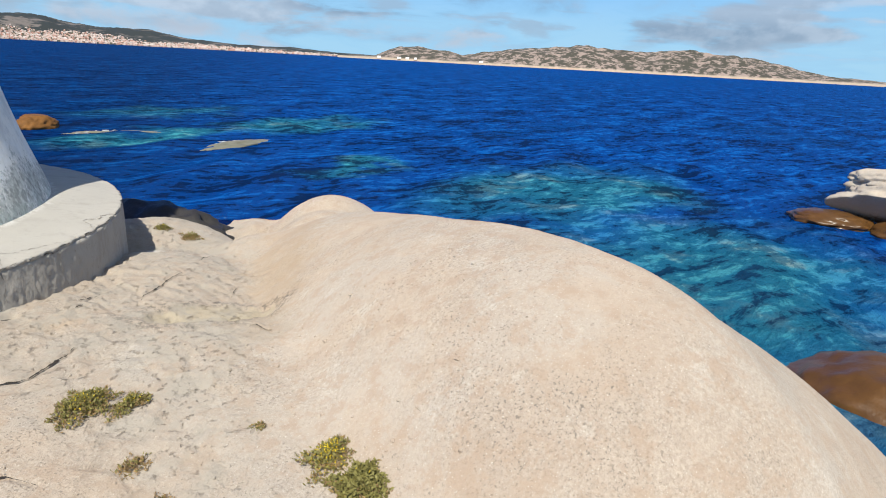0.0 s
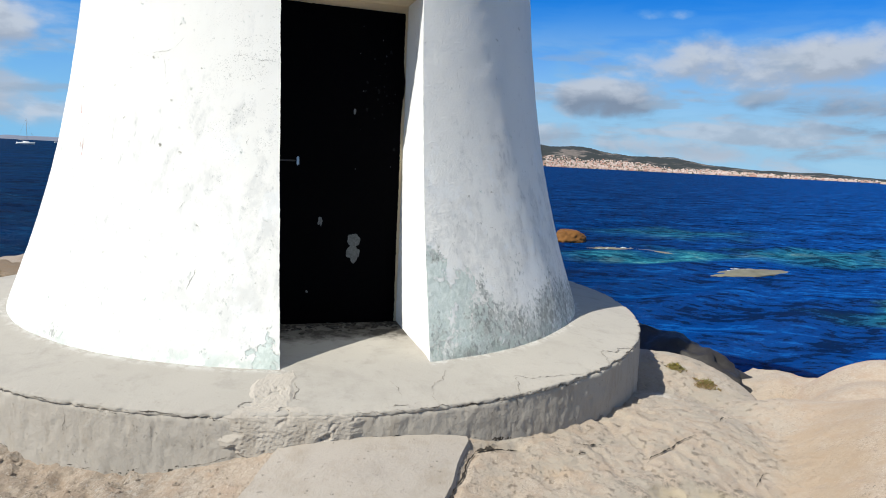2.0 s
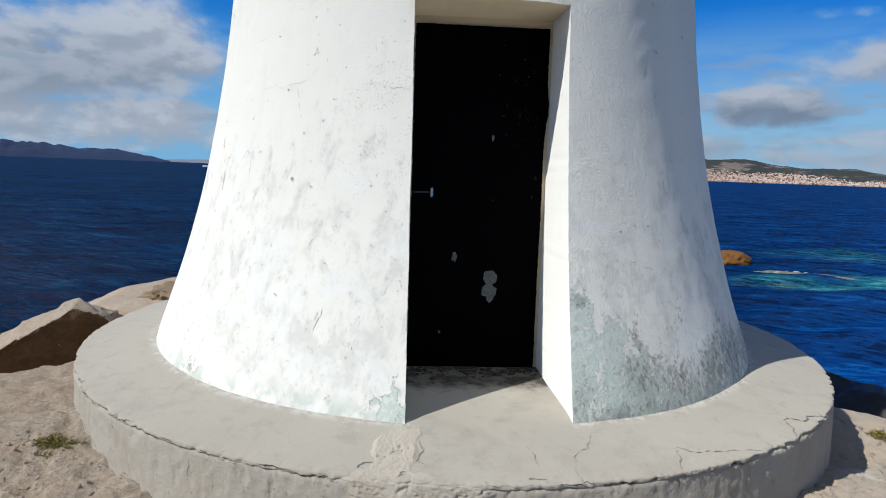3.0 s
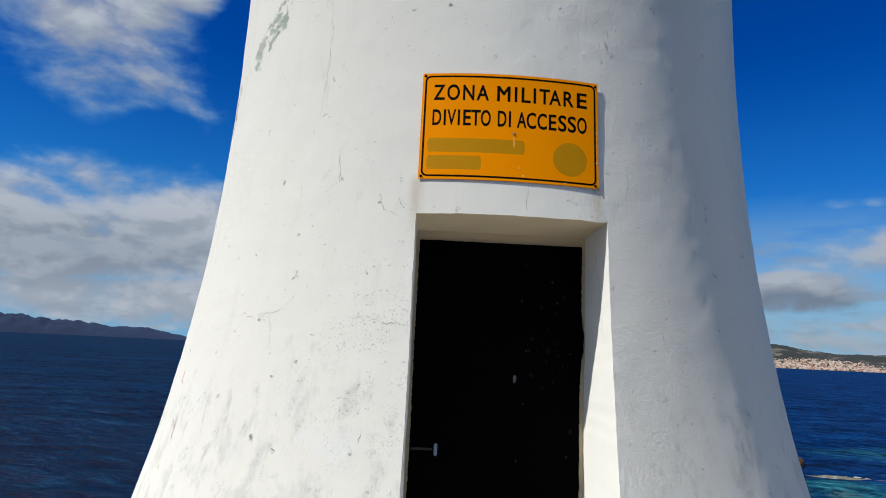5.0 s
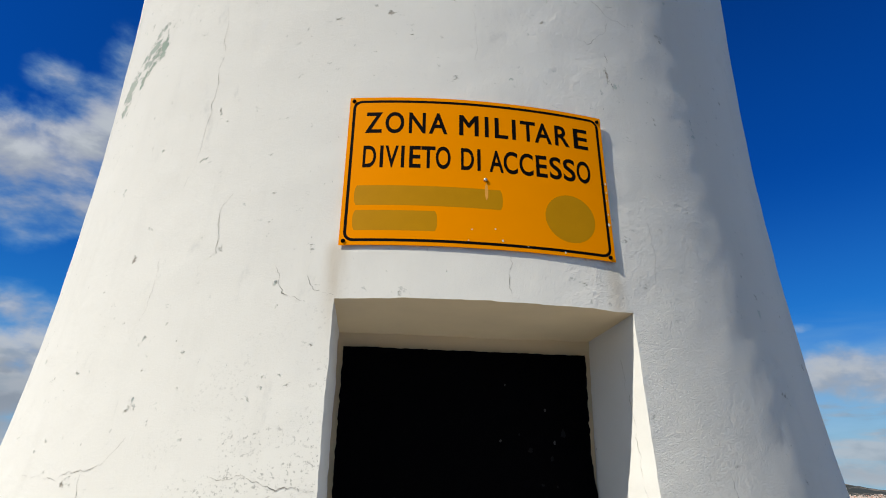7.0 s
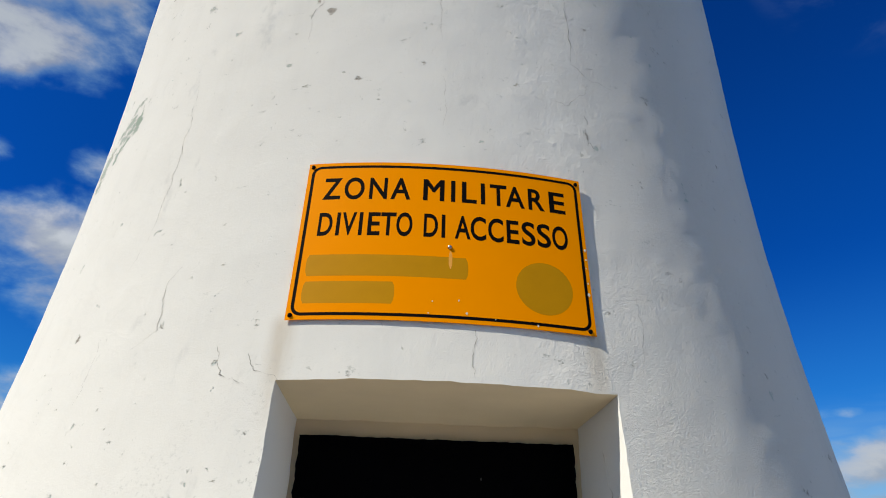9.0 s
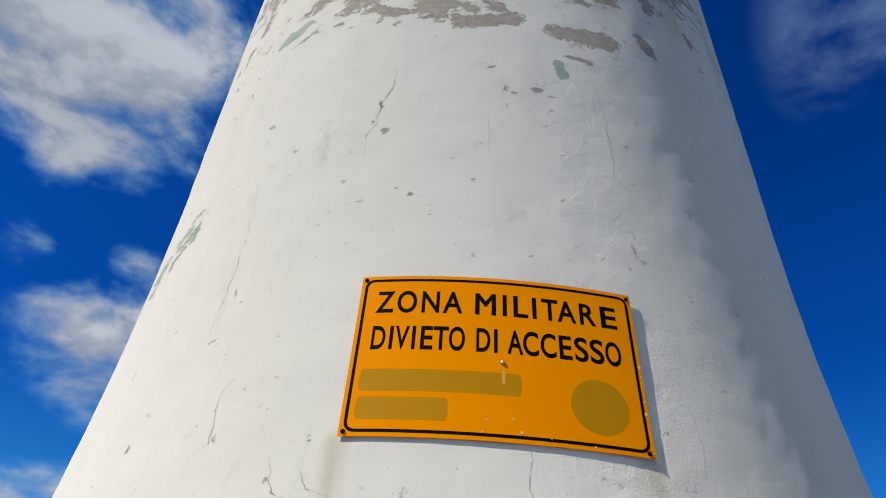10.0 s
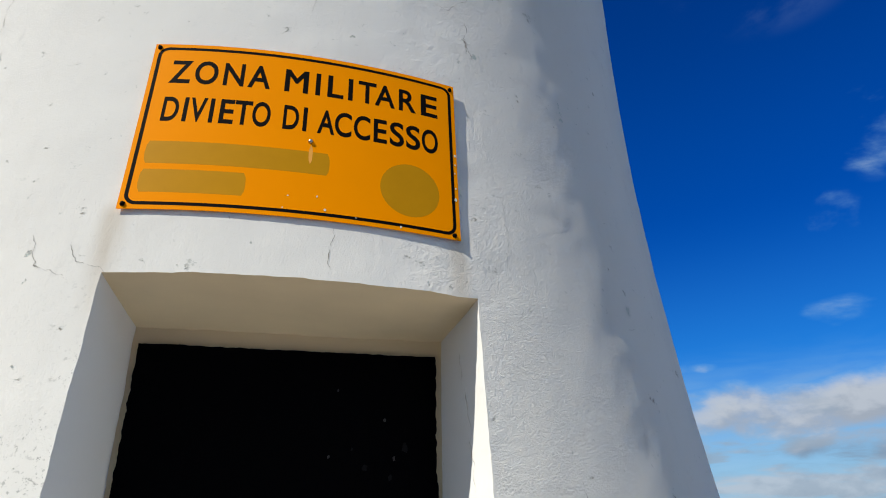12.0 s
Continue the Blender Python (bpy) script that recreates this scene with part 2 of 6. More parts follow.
    # mould specks beside the door
    mould = n.math("MULTIPLY", n.step(n.noise(n.pos, 105.0, 6.0, 0.72), 0.56, 0.62), n.step(n.noise(n.pos, 7.0, 6.0, 0.68), 0.45, 0.60))
    col = n.mix(n.math("MULTIPLY", n.math("MULTIPLY", field("mould"), mould), 0.75), col, (0.34, 0.34, 0.32))
    chips = n.math("MULTIPLY", n.step(n.noise(n.pos, 18.0, 7.0, 0.7), 0.82, 0.835), n.step(big, 0.45, 0.55))
    col = n.mix(n.math("MULTIPLY", chips, 0.8), col, (0.50, 0.49, 0.46))
    # the render is coarser towards the shaded side: thrown grit, drips and trowel marks
    coarse = n.math("MULTIPLY", n.step(n.math("ADD", turn, n.math("MULTIPLY", n.math("SUBTRACT", mid, 0.5), 0.25)), 0.10, 0.36, 0.22, 1.4), n.step(turn, 0.75, 0.50, 0.45, 1.0))
    h = n.math("ADD", n.math("MULTIPLY", fine, n.math("MULTIPLY", coarse, 0.75)), n.math("MULTIPLY", grit, n.math("MULTIPLY", coarse, 0.42)))
    h = n.math("ADD", h, n.math("MULTIPLY", mid, 0.3))
    drip = n.noise(n.vec("MULTIPLY", n.pos, (1.0, 1.0, 0.3)), 26.0, 6.0, 0.68)
    h = n.math("ADD", h, n.math("MULTIPLY", drip, n.math("MULTIPLY", coarse, 0.36)))
    crust = n.step(n.noise(n.vec("MULTIPLY", n.pos, (1.0, 1.0, 0.8)), 7.0, 9.0, 0.68, 0.3), 0.49, 0.53)
    h = n.math("ADD", h, n.math("MULTIPLY", crust, n.math("MULTIPLY", coarse, 0.05)))
    dots = n.step(n.noise(n.vec("ADD", n.pos, (2.0, 6.0, 1.0)), 38.0, 3.0, 0.6), 0.79, 0.81)
    col = n.mix(n.math("MULTIPLY", dots, 0.6), col, (0.40, 0.38, 0.35))
    h = n.math("SUBTRACT", h, n.math("MULTIPLY", dots, 0.5))
    gone = n.math("MAXIMUM", n.math("MAXIMUM", bare, n.math("MULTIPLY", teal, 0.4)), n.math("MAXIMUM", chips, n.math("MULTIPLY", foot, 0.5)))
    h = n.math("SUBTRACT", h, n.math("MULTIPLY", gone, 0.9))
    h = n.math("SUBTRACT", h, n.math("MULTIPLY", bare, 0.7))
    h = n.math("ADD", h, n.math("MULTIPLY", n.math("MAXIMUM", bare, foot), n.math("MULTIPLY", fine, 0.7)))
    finish(n, col, n.bump(h, 0.85, 0.0095))
    return m


def concrete(name, a, b, rough=0.9):
    m, n = material(name, rough, 0.0, 0.3)
    px, py, pz = n.xyz(n.pos)
    big = n.noise(n.pos, 1.6, 5.0, 0.6)
    mid = n.noise(n.pos, 9.0, 7.0, 0.68, 0.3)
    fine = n.noise(n.pos, 70.0, 5.0, 0.65)
    col = n.mix(big, a, b)
    col = n.mix(n.step(mid, 0.5, 0.75, 0.0, 0.5), col, tuple(c * 0.78 for c in a))
    col = n.mix(n.step(fine, 0.62, 0.75, 0.0, 0.4), col, tuple(c * 0.6 for c in a))
    # stains run down the upright side
    side = n.step(pz, -0.05, -0.10)
    run = n.step(n.noise(n.vec("MULTIPLY", n.pos, (5.0, 5.0, 1.5)), 1.0, 7.0, 0.7), 0.46, 0.75)
    col = n.mix(n.math("MULTIPLY", side, 0.5), col, (0.44, 0.395, 0.345))
    col = n.mix(n.math("MULTIPLY", n.math("MULTIPLY", side, run), 0.5), col, (0.25, 0.20, 0.14))
    damp = n.step(n.noise(n.vec("ADD", n.pos, (2.0, 7.0, 1.0)), 2.4, 7.0, 0.68, 0.3), 0.52, 0.66, 0.0, 0.25)
    col = n.mix(damp, col, tuple(c * 0.74 for c in a))
    # doorway floor: dark grime, with the recess's shade painted into the colour too
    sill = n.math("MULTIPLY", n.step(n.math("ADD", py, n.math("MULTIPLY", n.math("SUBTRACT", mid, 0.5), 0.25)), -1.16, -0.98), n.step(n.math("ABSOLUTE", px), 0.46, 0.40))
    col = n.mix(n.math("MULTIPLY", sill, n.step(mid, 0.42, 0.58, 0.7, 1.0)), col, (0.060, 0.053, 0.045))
    # whitewash slopped on to the concrete round the tower's foot
    foot = n.vec("LENGTH", n.join(n.math("SUBTRACT", px, AX), n.math("SUBTRACT", py, AY), 0.0))
    slop = n.math("MULTIPLY", n.step(n.math("ADD", foot, n.math("MULTIPLY", n.noise(n.pos, 6.0, 5.0, 0.7), 0.10)), 2.14, 2.09), n.math("MULTIPLY", n.step(foot, 1.98, 2.02), n.math("MULTIPLY", n.step(pz, -0.05, -0.02), n.step(n.math("ABSOLUTE", n.math("SUBTRACT", px, 0.012)), 0.34, 0.39))))
    slop = n.math("MULTIPLY", slop, n.step(n.noise(n.pos, 24.0, 6.0, 0.75), 0.46, 0.56, 0.0, 0.4))
    col = n.mix(slop, col, (0.70, 0.70, 0.67))
    pock = n.math("MULTIPLY", n.step(n.noise(n.vec("ADD", n.pos, (8.0, 1.0, 5.0)), 34.0, 5.0, 0.7), 0.62, 0.70), n.step(pz, -0.03, -0.09, 0.15, 1.0))
    col = n.mix(n.math("MULTIPLY", pock, 0.6), col, tuple(c * 0.45 for c in a))
    fine = n.math("SUBTRACT", fine, n.math("MULTIPLY", pock, 0.8))
    h = n.math("ADD", n.math("MULTIPLY", mid, 0.8), n.math("MULTIPLY", fine, n.math("ADD", 0.25, n.math("MULTIPLY", side, 0.5))))
    finish(n, col, n.bump(h, 0.5, 0.012))
    return m


def granite(name, a, b, dark=(0.20, 0.17, 0.14), wet=None, basin=False):
    m, n = material(name, 0.88, 0.0, 0.3)
    px, py, pz = n.xyz(n.pos)
    big = n.noise(n.pos, 0.7, 5.0, 0.6, 0.3)
    mid = n.noise(n.pos, 5.0, 7.0, 0.68, 0.2)
    fine = n.noise(n.pos, 55.0, 5.0, 0.7)
    grit = n.noise(n.pos, 120.0, 4.0, 0.7)
    col = n.mix(n.step(big, 0.3, 0.7), a, b)
    col = n.mix(n.step(mid, 0.52, 0.72, 0.0, 0.45), col, tuple(c * 0.72 for c in b))
    grey = n.step(n.noise(n.vec("ADD", n.pos, (5.0, 1.0, 2.0)), 1.1, 8.0, 0.72, 0.4), 0.47, 0.58, 0.0, 0.7)
    col = n.mix(grey, col, (0.43, 0.37, 0.31) if max(a) > 0.3 else a)
    rust = n.step(n.noise(n.vec("ADD", n.pos, (1.0, 8.0, 3.0)), 0.9, 7.0, 0.68, 0.3), 0.50, 0.66, 0.0, 0.6)
    col = n.mix(rust, col, (0.455, 0.355, 0.265) if max(a) > 0.3 else b)
    pale = n.step(n.noise(n.pos, 3.2, 6.0, 0.65), 0.56, 0.68, 0.0, 0.35)
    col = n.mix(pale, col, (0.56, 0.52, 0.46) if max(a) > 0.3 else a)
    # coarse pebbly conglomerate on the seaward shoulder
    clast = n.noise(n.pos, 26.0, 6.0, 0.72, 0.4)
    pebbly = n.step(n.math("ADD", px, n.math("MULTIPLY", big, 0.8)), 0.0, -0.5)
    pebbly = n.math("MULTIPLY", pebbly, n.step(py, 0.9, 0.2, 0.15, 1.0))
    col = n.mix(n.math("MULTIPLY", pebbly, n.step(clast, 0.60, 0.42, 0.0, 0.75)), col, (0.29, 0.225, 0.165))
    col = n.mix(n.math("MULTIPLY", pebbly, n.step(n.noise(n.vec("ADD", n.pos, (4.0, 4.0, 4.0)), 33.0, 4.0, 0.7), 0.58, 0.68, 0.0, 0.6)), col, (0.50, 0.47, 0.43))
    spot = n.math("MULTIPLY", n.step(grit, 0.58, 0.65), n.step(n.noise(n.pos, 2.0, 5.0, 0.65), 0.38, 0.60))
    col = n.mix(n.math("MULTIPLY", spot, 0.4), col, dark)
    # crystals of the granite, dark and light
    salt = n.step(n.noise(n.vec("ADD", n.pos, (7.0, 3.0, 1.0)), 58.0, 8.0, 0.84), 0.36, 0.64)
    patchy = n.step(n.noise(n.pos, 1.6, 5.0, 0.65), 0.36, 0.62, 0.30, 1.0)
    col = n.mix(n.math("MULTIPLY", patchy, 0.62), col, n.mix(salt, n.mix(0.55, col, dark), n.mix(0.35, col, (0.66, 0.61, 0.54) if max(a) > 0.3 else a)))
    speck = n.math("MULTIPLY", n.step(fine, 0.61, 0.68), n.step(mid, 0.38, 0.60))
    col = n.mix(n.math("MULTIPLY", speck, 0.6), col, dark)
    pits = n.math("MULTIPLY", n.step(n.noise(n.vec("ADD", n.pos, (9.0, 2.0, 4.0)), 95.0, 3.0, 0.6), 0.60, 0.66), n.step(n.noise(n.pos, 1.7, 4.0, 0.6), 0.42, 0.60))
    col = n.mix(n.math("MULTIPLY", pits, 0.4), col, dark)
    grain = n.math("MULTIPLY", n.step(n.noise(n.vec("ADD", n.pos, (4.0, 9.0, 2.0)), 78.0, 3.0, 0.55), 0.585, 0.64), n.step(n.noise(n.vec("ADD", n.pos, (8.0, 3.0, 1.0)), 1.1, 6.0, 0.68), 0.44, 0.58))
    col = n.mix(n.math("MULTIPLY", grain, 0.85), col, dark)
    rosy = n.step(n.noise(n.vec("ADD", n.pos, (2.0, 6.0, 9.0)), 8.0, 8.0, 0.74), 0.47, 0.62, 0.0, 0.65)
    col = n.mix(rosy, col, tuple(c * k for c, k in zip(b, (0.80, 0.74, 0.70))))
    glint = n.step(n.noise(n.vec("ADD", n.pos, (3.0, 5.0, 1.0)), 120.0, 3.0), 0.64, 0.72, 0.0, 0.6)
    col = n.mix(glint, col, (0.66, 0.61, 0.54) if max(a) > 0.3 else a)
    if basin:
        # shallow weathered hollow: olive floor, dark lichen rim
        bx = n.math("ADD", n.math("MULTIPLY", n.math("SUBTRACT", px, 1.55), 0.97), n.math("MULTIPLY", n.math("ADD", py, 2.44), -0.25))
        by = n.math("ADD", n.math("MULTIPLY", n.math("SUBTRACT", px, 1.55), 0.25), n.math("MULTIPLY", n.math("ADD", py, 2.44), 0.97))
        bd = n.math("ADD", n.vec("LENGTH", n.join(n.math("DIVIDE", bx, 0.42), n.math("DIVIDE", by, 0.15), 0.0)), n.math("MULTIPLY", n.math("SUBTRACT", n.noise(n.pos, 9.0, 6.0, 0.7), 0.5), 0.9))
        col = n.mix(n.step(bd, 1.0, 0.8, 0.0, 0.55), col, (0.42, 0.36, 0.235))
        rim = n.math("MULTIPLY", n.step(n.math("ABSOLUTE", n.math("SUBTRACT", bd, 1.12)), 0.30, 0.05), n.step(n.noise(n.pos, 30.0, 6.0, 0.75), 0.44, 0.58))
        col = n.mix(n.math("MULTIPLY", rim, 0.9), col, (0.13, 0.11, 0.09))
    if basin:
        # brown weathering in the trough beside the mound, pale lichen by the plinth, dark pits on the worn shoulder
        for cx, cy, sx, sy, turn_, tint, k in ((2.35, -2.15, 0.75, 0.30, 0.9, (0.36, 0.27, 0.18), 0.5), (2.9, -1.75, 0.6, 0.35, 0.6, (0.40, 0.30, 0.21), 0.45), (2.15, -1.05, 0.22, 0.12, 0.7, (0.60, 0.58, 0.54), 0.7), (0.72, -2.15, 0.30, 0.12, 0.3, (0.44, 0.31, 0.19), 0.6), (1.6, -2.75, 0.5, 0.25, 0.2, (0.34, 0.28, 0.21), 0.45), (-1.35, -2.05, 0.30, 0.16, -0.2, (0.30, 0.21, 0.12), 0.8)):
            ux = n.math("ADD", n.math("MULTIPLY", n.math("SUBTRACT", px, cx), math.cos(turn_) / sx), n.math("MULTIPLY", n.math("SUBTRACT", py, cy), math.sin(turn_) / sx))
            uy = n.math("SUBTRACT", n.math("MULTIPLY", n.math("SUBTRACT", py, cy), math.cos(turn_) / sy), n.math("MULTIPLY", n.math("SUBTRACT", px, cx), math.sin(turn_) / sy))
            at_ = n.math("ADD", n.vec("LENGTH", n.join(ux, uy, 0.0)), n.math("MULTIPLY", n.math("SUBTRACT", n.noise(n.pos, 4.0, 8.0, 0.7), 0.5), 3.2))
            col = n.mix(n.step(at_, 1.15, 0.2, 0.0, k), col, tint)
        worn_ = n.math("MULTIPLY", n.step(px, 0.2, 0.6), n.step(n.math("SUBTRACT", n.math("ADD", 4.4, n.math("MULTIPLY", py, 0.95)), px), 0.0, 0.5))
        hollow = n.step(n.noise(n.vec("ADD", n.pos, (6.0, 1.0, 3.0)), 21.0, 7.0, 0.72, 0.2), 0.575, 0.66)
        col = n.mix(n.math("MULTIPLY", n.math("MULTIPLY", worn_, hollow), 0.55), col, (0.24, 0.185, 0.135))
        col = n.mix(n.math("MULTIPLY", worn_, n.step(n.noise(n.vec("ADD", n.pos, (1.0, 4.0, 8.0)), 6.0, 8.0, 0.72), 0.44, 0.62, 0.25, 0.85)), col, (0.37, 0.33, 0.275))
        fine = n.math("SUBTRACT", fine, n.math("MULTIPLY", n.math("MULTIPLY", worn_, hollow), 1.2))
    # hairline joints, broken off here and there
    bent_ = n.vec("ADD", n.pos, n.vec("MULTIPLY", n.join(mid, big, fine), (0.35, 0.5, 0.0)))
    joint = n.math("MULTIPLY", n.step(n.cells(n.vec("MULTIPLY", bent_, (1.0, 1.0, 0.3)), 1.15, "DISTANCE_TO_EDGE"), 0.014, 0.002), n.step(n.noise(n.vec("ADD", n.pos, (2.0, 2.0, 7.0)), 1.6, 3.0), 0.52, 0.60))
    joint = n.math("MULTIPLY", joint, n.step(n.math("SUBTRACT", n.math("ADD", 4.075, n.math("MULTIPLY", py, 0.85)), px), 0.0, 0.4))
    col = n.mix(n.math("MULTIPLY", joint, 0.2), col, (0.20, 0.16, 0.12))
    if wet:
        tide = n.step(n.math("ADD", pz, n.math("MULTIPLY", n.math("SUBTRACT", mid, 0.5), 0.5)), SEA + wet, SEA + wet - 0.25)
        col = n.mix(tide, col, n.mix(mid, (0.10, 0.045, 0.015), (0.26, 0.13, 0.045)))
    h = n.math("ADD", n.math("MULTIPLY", mid, 0.6), n.math("ADD", n.math("MULTIPLY", fine, 0.45), n.math("MULTIPLY", grit, 0.22)))
    h = n.math("SUBTRACT", h, n.math("MULTIPLY", n.math("MAXIMUM", n.math("MULTIPLY", pits, 0.5), n.math("MULTIPLY", joint, 0.3)), 0.6))
    h = n.math("ADD", h, n.math("MULTIPLY", n.math("MULTIPLY", pebbly, clast), 1.6))
    finish(n, col, n.bump(h, 0.8, 0.018))
    return m


def sea_water():
    m, n = material("sea_water", 0.30, 0.0, 0.07)
    n.bsdf.inputs["IOR"].default_value = 1.33
    px, py, pz = n.xyz(n.pos)
    flat = n.join(px, py, 0.0)
    warp = n.vec("ADD", flat, n.vec("MULTIPLY", n.join(n.noise(flat, 0.25, 4.0), n.noise(n.vec("ADD", flat, (31.0, 7.0, 0.0)), 0.25, 4.0), 0.0), (9.0, 9.0, 0.0)))
    away = n.vec("LENGTH", flat)
    deep = n.mix(n.noise(flat, 0.05, 4.0, 0.6), (0.0013, 0.043, 0.210), (0.0017, 0.059, 0.285))
    # the sea's dimmer light towards the left is put into its colour by bearing
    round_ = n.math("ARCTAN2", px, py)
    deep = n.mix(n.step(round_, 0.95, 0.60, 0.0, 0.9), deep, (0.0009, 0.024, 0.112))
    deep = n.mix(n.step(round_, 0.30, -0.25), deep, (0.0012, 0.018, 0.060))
    # sandy and rocky shallows
    teal = 0.0
    for cx, cy, sx, sy, k in ((16.5, 18.5, 5.0, 2.6, 0.9), (25.0, 18.0, 8.0, 3.0, 0.85), (16.5, 8.3, 3.0, 1.3, 0.9), (24.0, 27.0, 8.0, 3.0, 0.6), (18.0, 1.0, 7.0, 4.0, 0.8), (10.0, -4.0, 8.0, 6.5, 0.95)):
        off = n.vec("DIVIDE", n.vec("SUBTRACT", warp, (cx + 4.5, cy + 4.5, 0.0)), (sx, sy, 1.0))
        teal = n.math("MAXIMUM", teal, n.step(n.vec("LENGTH", off), 1.1, 0.15, 0.0, k))
    col = n.mix(teal, deep, (0.018, 0.155, 0.215))
    bare = n.math("MULTIPLY", teal, n.step(n.noise(flat, 0.55, 5.0, 0.6), 0.52, 0.66))
    col = n.mix(n.math("MULTIPLY", bare, 0.5), col, (0.11, 0.17, 0.15))
    chop = n.noise(n.vec("MULTIPLY", flat, (0.75, 1.25, 1.0)), 2.3, 8.0, 0.70, 0.35)
    swell = n.noise(n.vec("MULTIPLY", flat, (0.5, 1.1, 1.0)), 0.38, 5.0, 0.6, 0.4)
    broad = n.noise(n.vec("MULTIPLY", flat, (0.3, 0.8, 1.0)), 0.10, 5.0, 0.65, 0.3)
    along = n.math("SUBTRACT", n.math("MULTIPLY", px, 0.90), n.math("MULTIPLY", py, 0.43))
    across = n.math("ADD", n.math("MULTIPLY", px, 0.43), n.math("MULTIPLY", py, 0.90))
    long_ = n.noise(n.join(n.math("MULTIPLY", along, 0.45), n.math("MULTIPLY", across, 1.5), 0.0), 1.25, 6.0, 0.62, 0.5)
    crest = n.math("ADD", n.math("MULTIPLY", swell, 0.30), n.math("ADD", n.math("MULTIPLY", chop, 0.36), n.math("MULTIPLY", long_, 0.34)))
    # troughs' shade and crests' glints are painted into the water colour
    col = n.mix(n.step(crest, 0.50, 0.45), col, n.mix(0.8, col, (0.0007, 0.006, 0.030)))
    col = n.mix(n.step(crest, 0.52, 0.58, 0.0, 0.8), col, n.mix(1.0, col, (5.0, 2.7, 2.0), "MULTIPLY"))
    col = n.mix(n.step(broad, 0.48, 0.7, 0.0, 0.3), col, (0.002, 0.05, 0.20))
    h = n.math("ADD", n.math("MULTIPLY", n.math("ADD", chop, long_), 0.4), swell)
    wavy = n.bump(h, 1.0, 0.45)
    body, gloss, both, edge = n.node("ShaderNodeBsdfDiffuse"), n.node("ShaderNodeBsdfGlossy"), n.node("ShaderNodeMixShader"), n.node("ShaderNodeFresnel")
    n.put(body.inputs["Color"], col)
    n.put(body.inputs["Normal"], wavy)
    n.put(gloss.inputs["Normal"], wavy)
    gloss.inputs["Roughness"].default_value = 0.18
    edge.inputs["IOR"].default_value = 1.33
    n.put(edge.inputs["Normal"], wavy)
    n.put(both.inputs[0], n.math("MINIMUM", n.math("MULTIPLY", edge.outputs[0], 0.30), 0.06))
    n.put(both.inputs[1], body.outputs[0])
    n.put(both.inputs[2], gloss.outputs[0])
    out = [k for k in n.tree.nodes if k.bl_idname == "ShaderNodeOutputMaterial"][0]
    n.put(out.inputs[0], both.outputs[0])
    return m


WHITE = whitewash()
REVEAL = whitewash("smooth_whitewash", False)
# whitewash with warm bounced shade painted in, for the soffit and door surround
SHADED_WHITE = plain("warm_shade_whitewash", (0.78, 0.675, 0.48), 0.9, 0.0, 0.10, 6.0, 0.004, spec=0.2)
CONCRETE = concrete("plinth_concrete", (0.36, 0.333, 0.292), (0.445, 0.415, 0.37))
MORTAR = concrete("rough_mortar", (0.42, 0.38, 0.33), (0.49, 0.445, 0.39))
SLAB = concrete("pale_slab", (0.325, 0.288, 0.252), (0.39, 0.347, 0.305))
ROCK = granite("beige_granite", (0.40, 0.32, 0.25), (0.475, 0.385, 0.30), wet=0.9, basin=True)
# brown granite darkened to carry the shade of the boulder's overhanging face
ROCK_BROWN_SHADE = granite("shaded_brown_granite", (0.16, 0.085, 0.036), (0.11, 0.058, 0.024), (0.035, 0.022, 0.012))
ROCK_AWASH = plain("pale_rock_awash", (0.19, 0.18, 0.12), 0.6, 0.0, 0.5, 2.5, 0.02)
ROCK_PALE = granite("pale_granite", (0.50, 0.43, 0.34), (0.56, 0.49, 0.40), wet=0.35)
ROCK_RUBBLE = granite("brown_rubble", (0.25, 0.185, 0.12), (0.33, 0.25, 0.17))
ROCK_WET = plain("wet_brown_rock", (0.10, 0.047, 0.014), 0.35, 0.0, 0.5, 5.0, 0.02)
ROCK_DARK = plain("dark_shore_rock", (0.035, 0.032, 0.030), 0.6, 0.0, 0.5, 6.0, 0.02)
ROCK_ORANGE = plain("orange_lichen_rock", (0.17, 0.072, 0.014), 0.8, 0.0, 0.5, 3.0, 0.02)
WATER = sea_water()
BLACK = plain("black_door_paint", (0.0010, 0.0010, 0.0016), 0.75, 0.0, 0.5, 40.0, 0.002, spec=0.03)
BARE = plain("bare_grey_metal", (0.11, 0.118, 0.122), 0.7, 0.2, 0.9, 90.0, 0.003)
SCUFFED = plain("scuffed_black_paint", (0.008, 0.008, 0.009), 0.8, 0.0, 0.6, 120.0, spec=0.1)
WORN = plain("worn_black_paint", (0.03, 0.03, 0.033), 0.7, 0.0, 0.4, 60.0)
STEEL = plain("steel", (0.55, 0.55, 0.56), 0.3, 1.0, 0.1, 50.0)
YELLOW = plain("orange_enamel", (0.90, 0.285, 0.0), 0.6, 0.0, 0.05, 7.0, spec=0.02)
INK = plain("black_ink", (0.003, 0.0025, 0.003), 0.7, 0.0, 0.2, 30.0, spec=0.04)
SCUFF = plain("pale_scuff", (0.80, 0.37, 0.07), 0.7, 0.0, 0.15, 60.0, spec=0.1)
CHIP = plain("chipped_enamel", (0.70, 0.66, 0.58), 0.7, 0.0, 0.2, 80.0, spec=0.1)
OLIVE = plain("olive_print", (0.50, 0.235, 0.004), 0.6, 0.0, 0.08, 30.0, spec=0.06)
CRACK = plain("crack_shadow", (0.20, 0.18, 0.155), 0.95, 0.0, 0.4, 80.0)

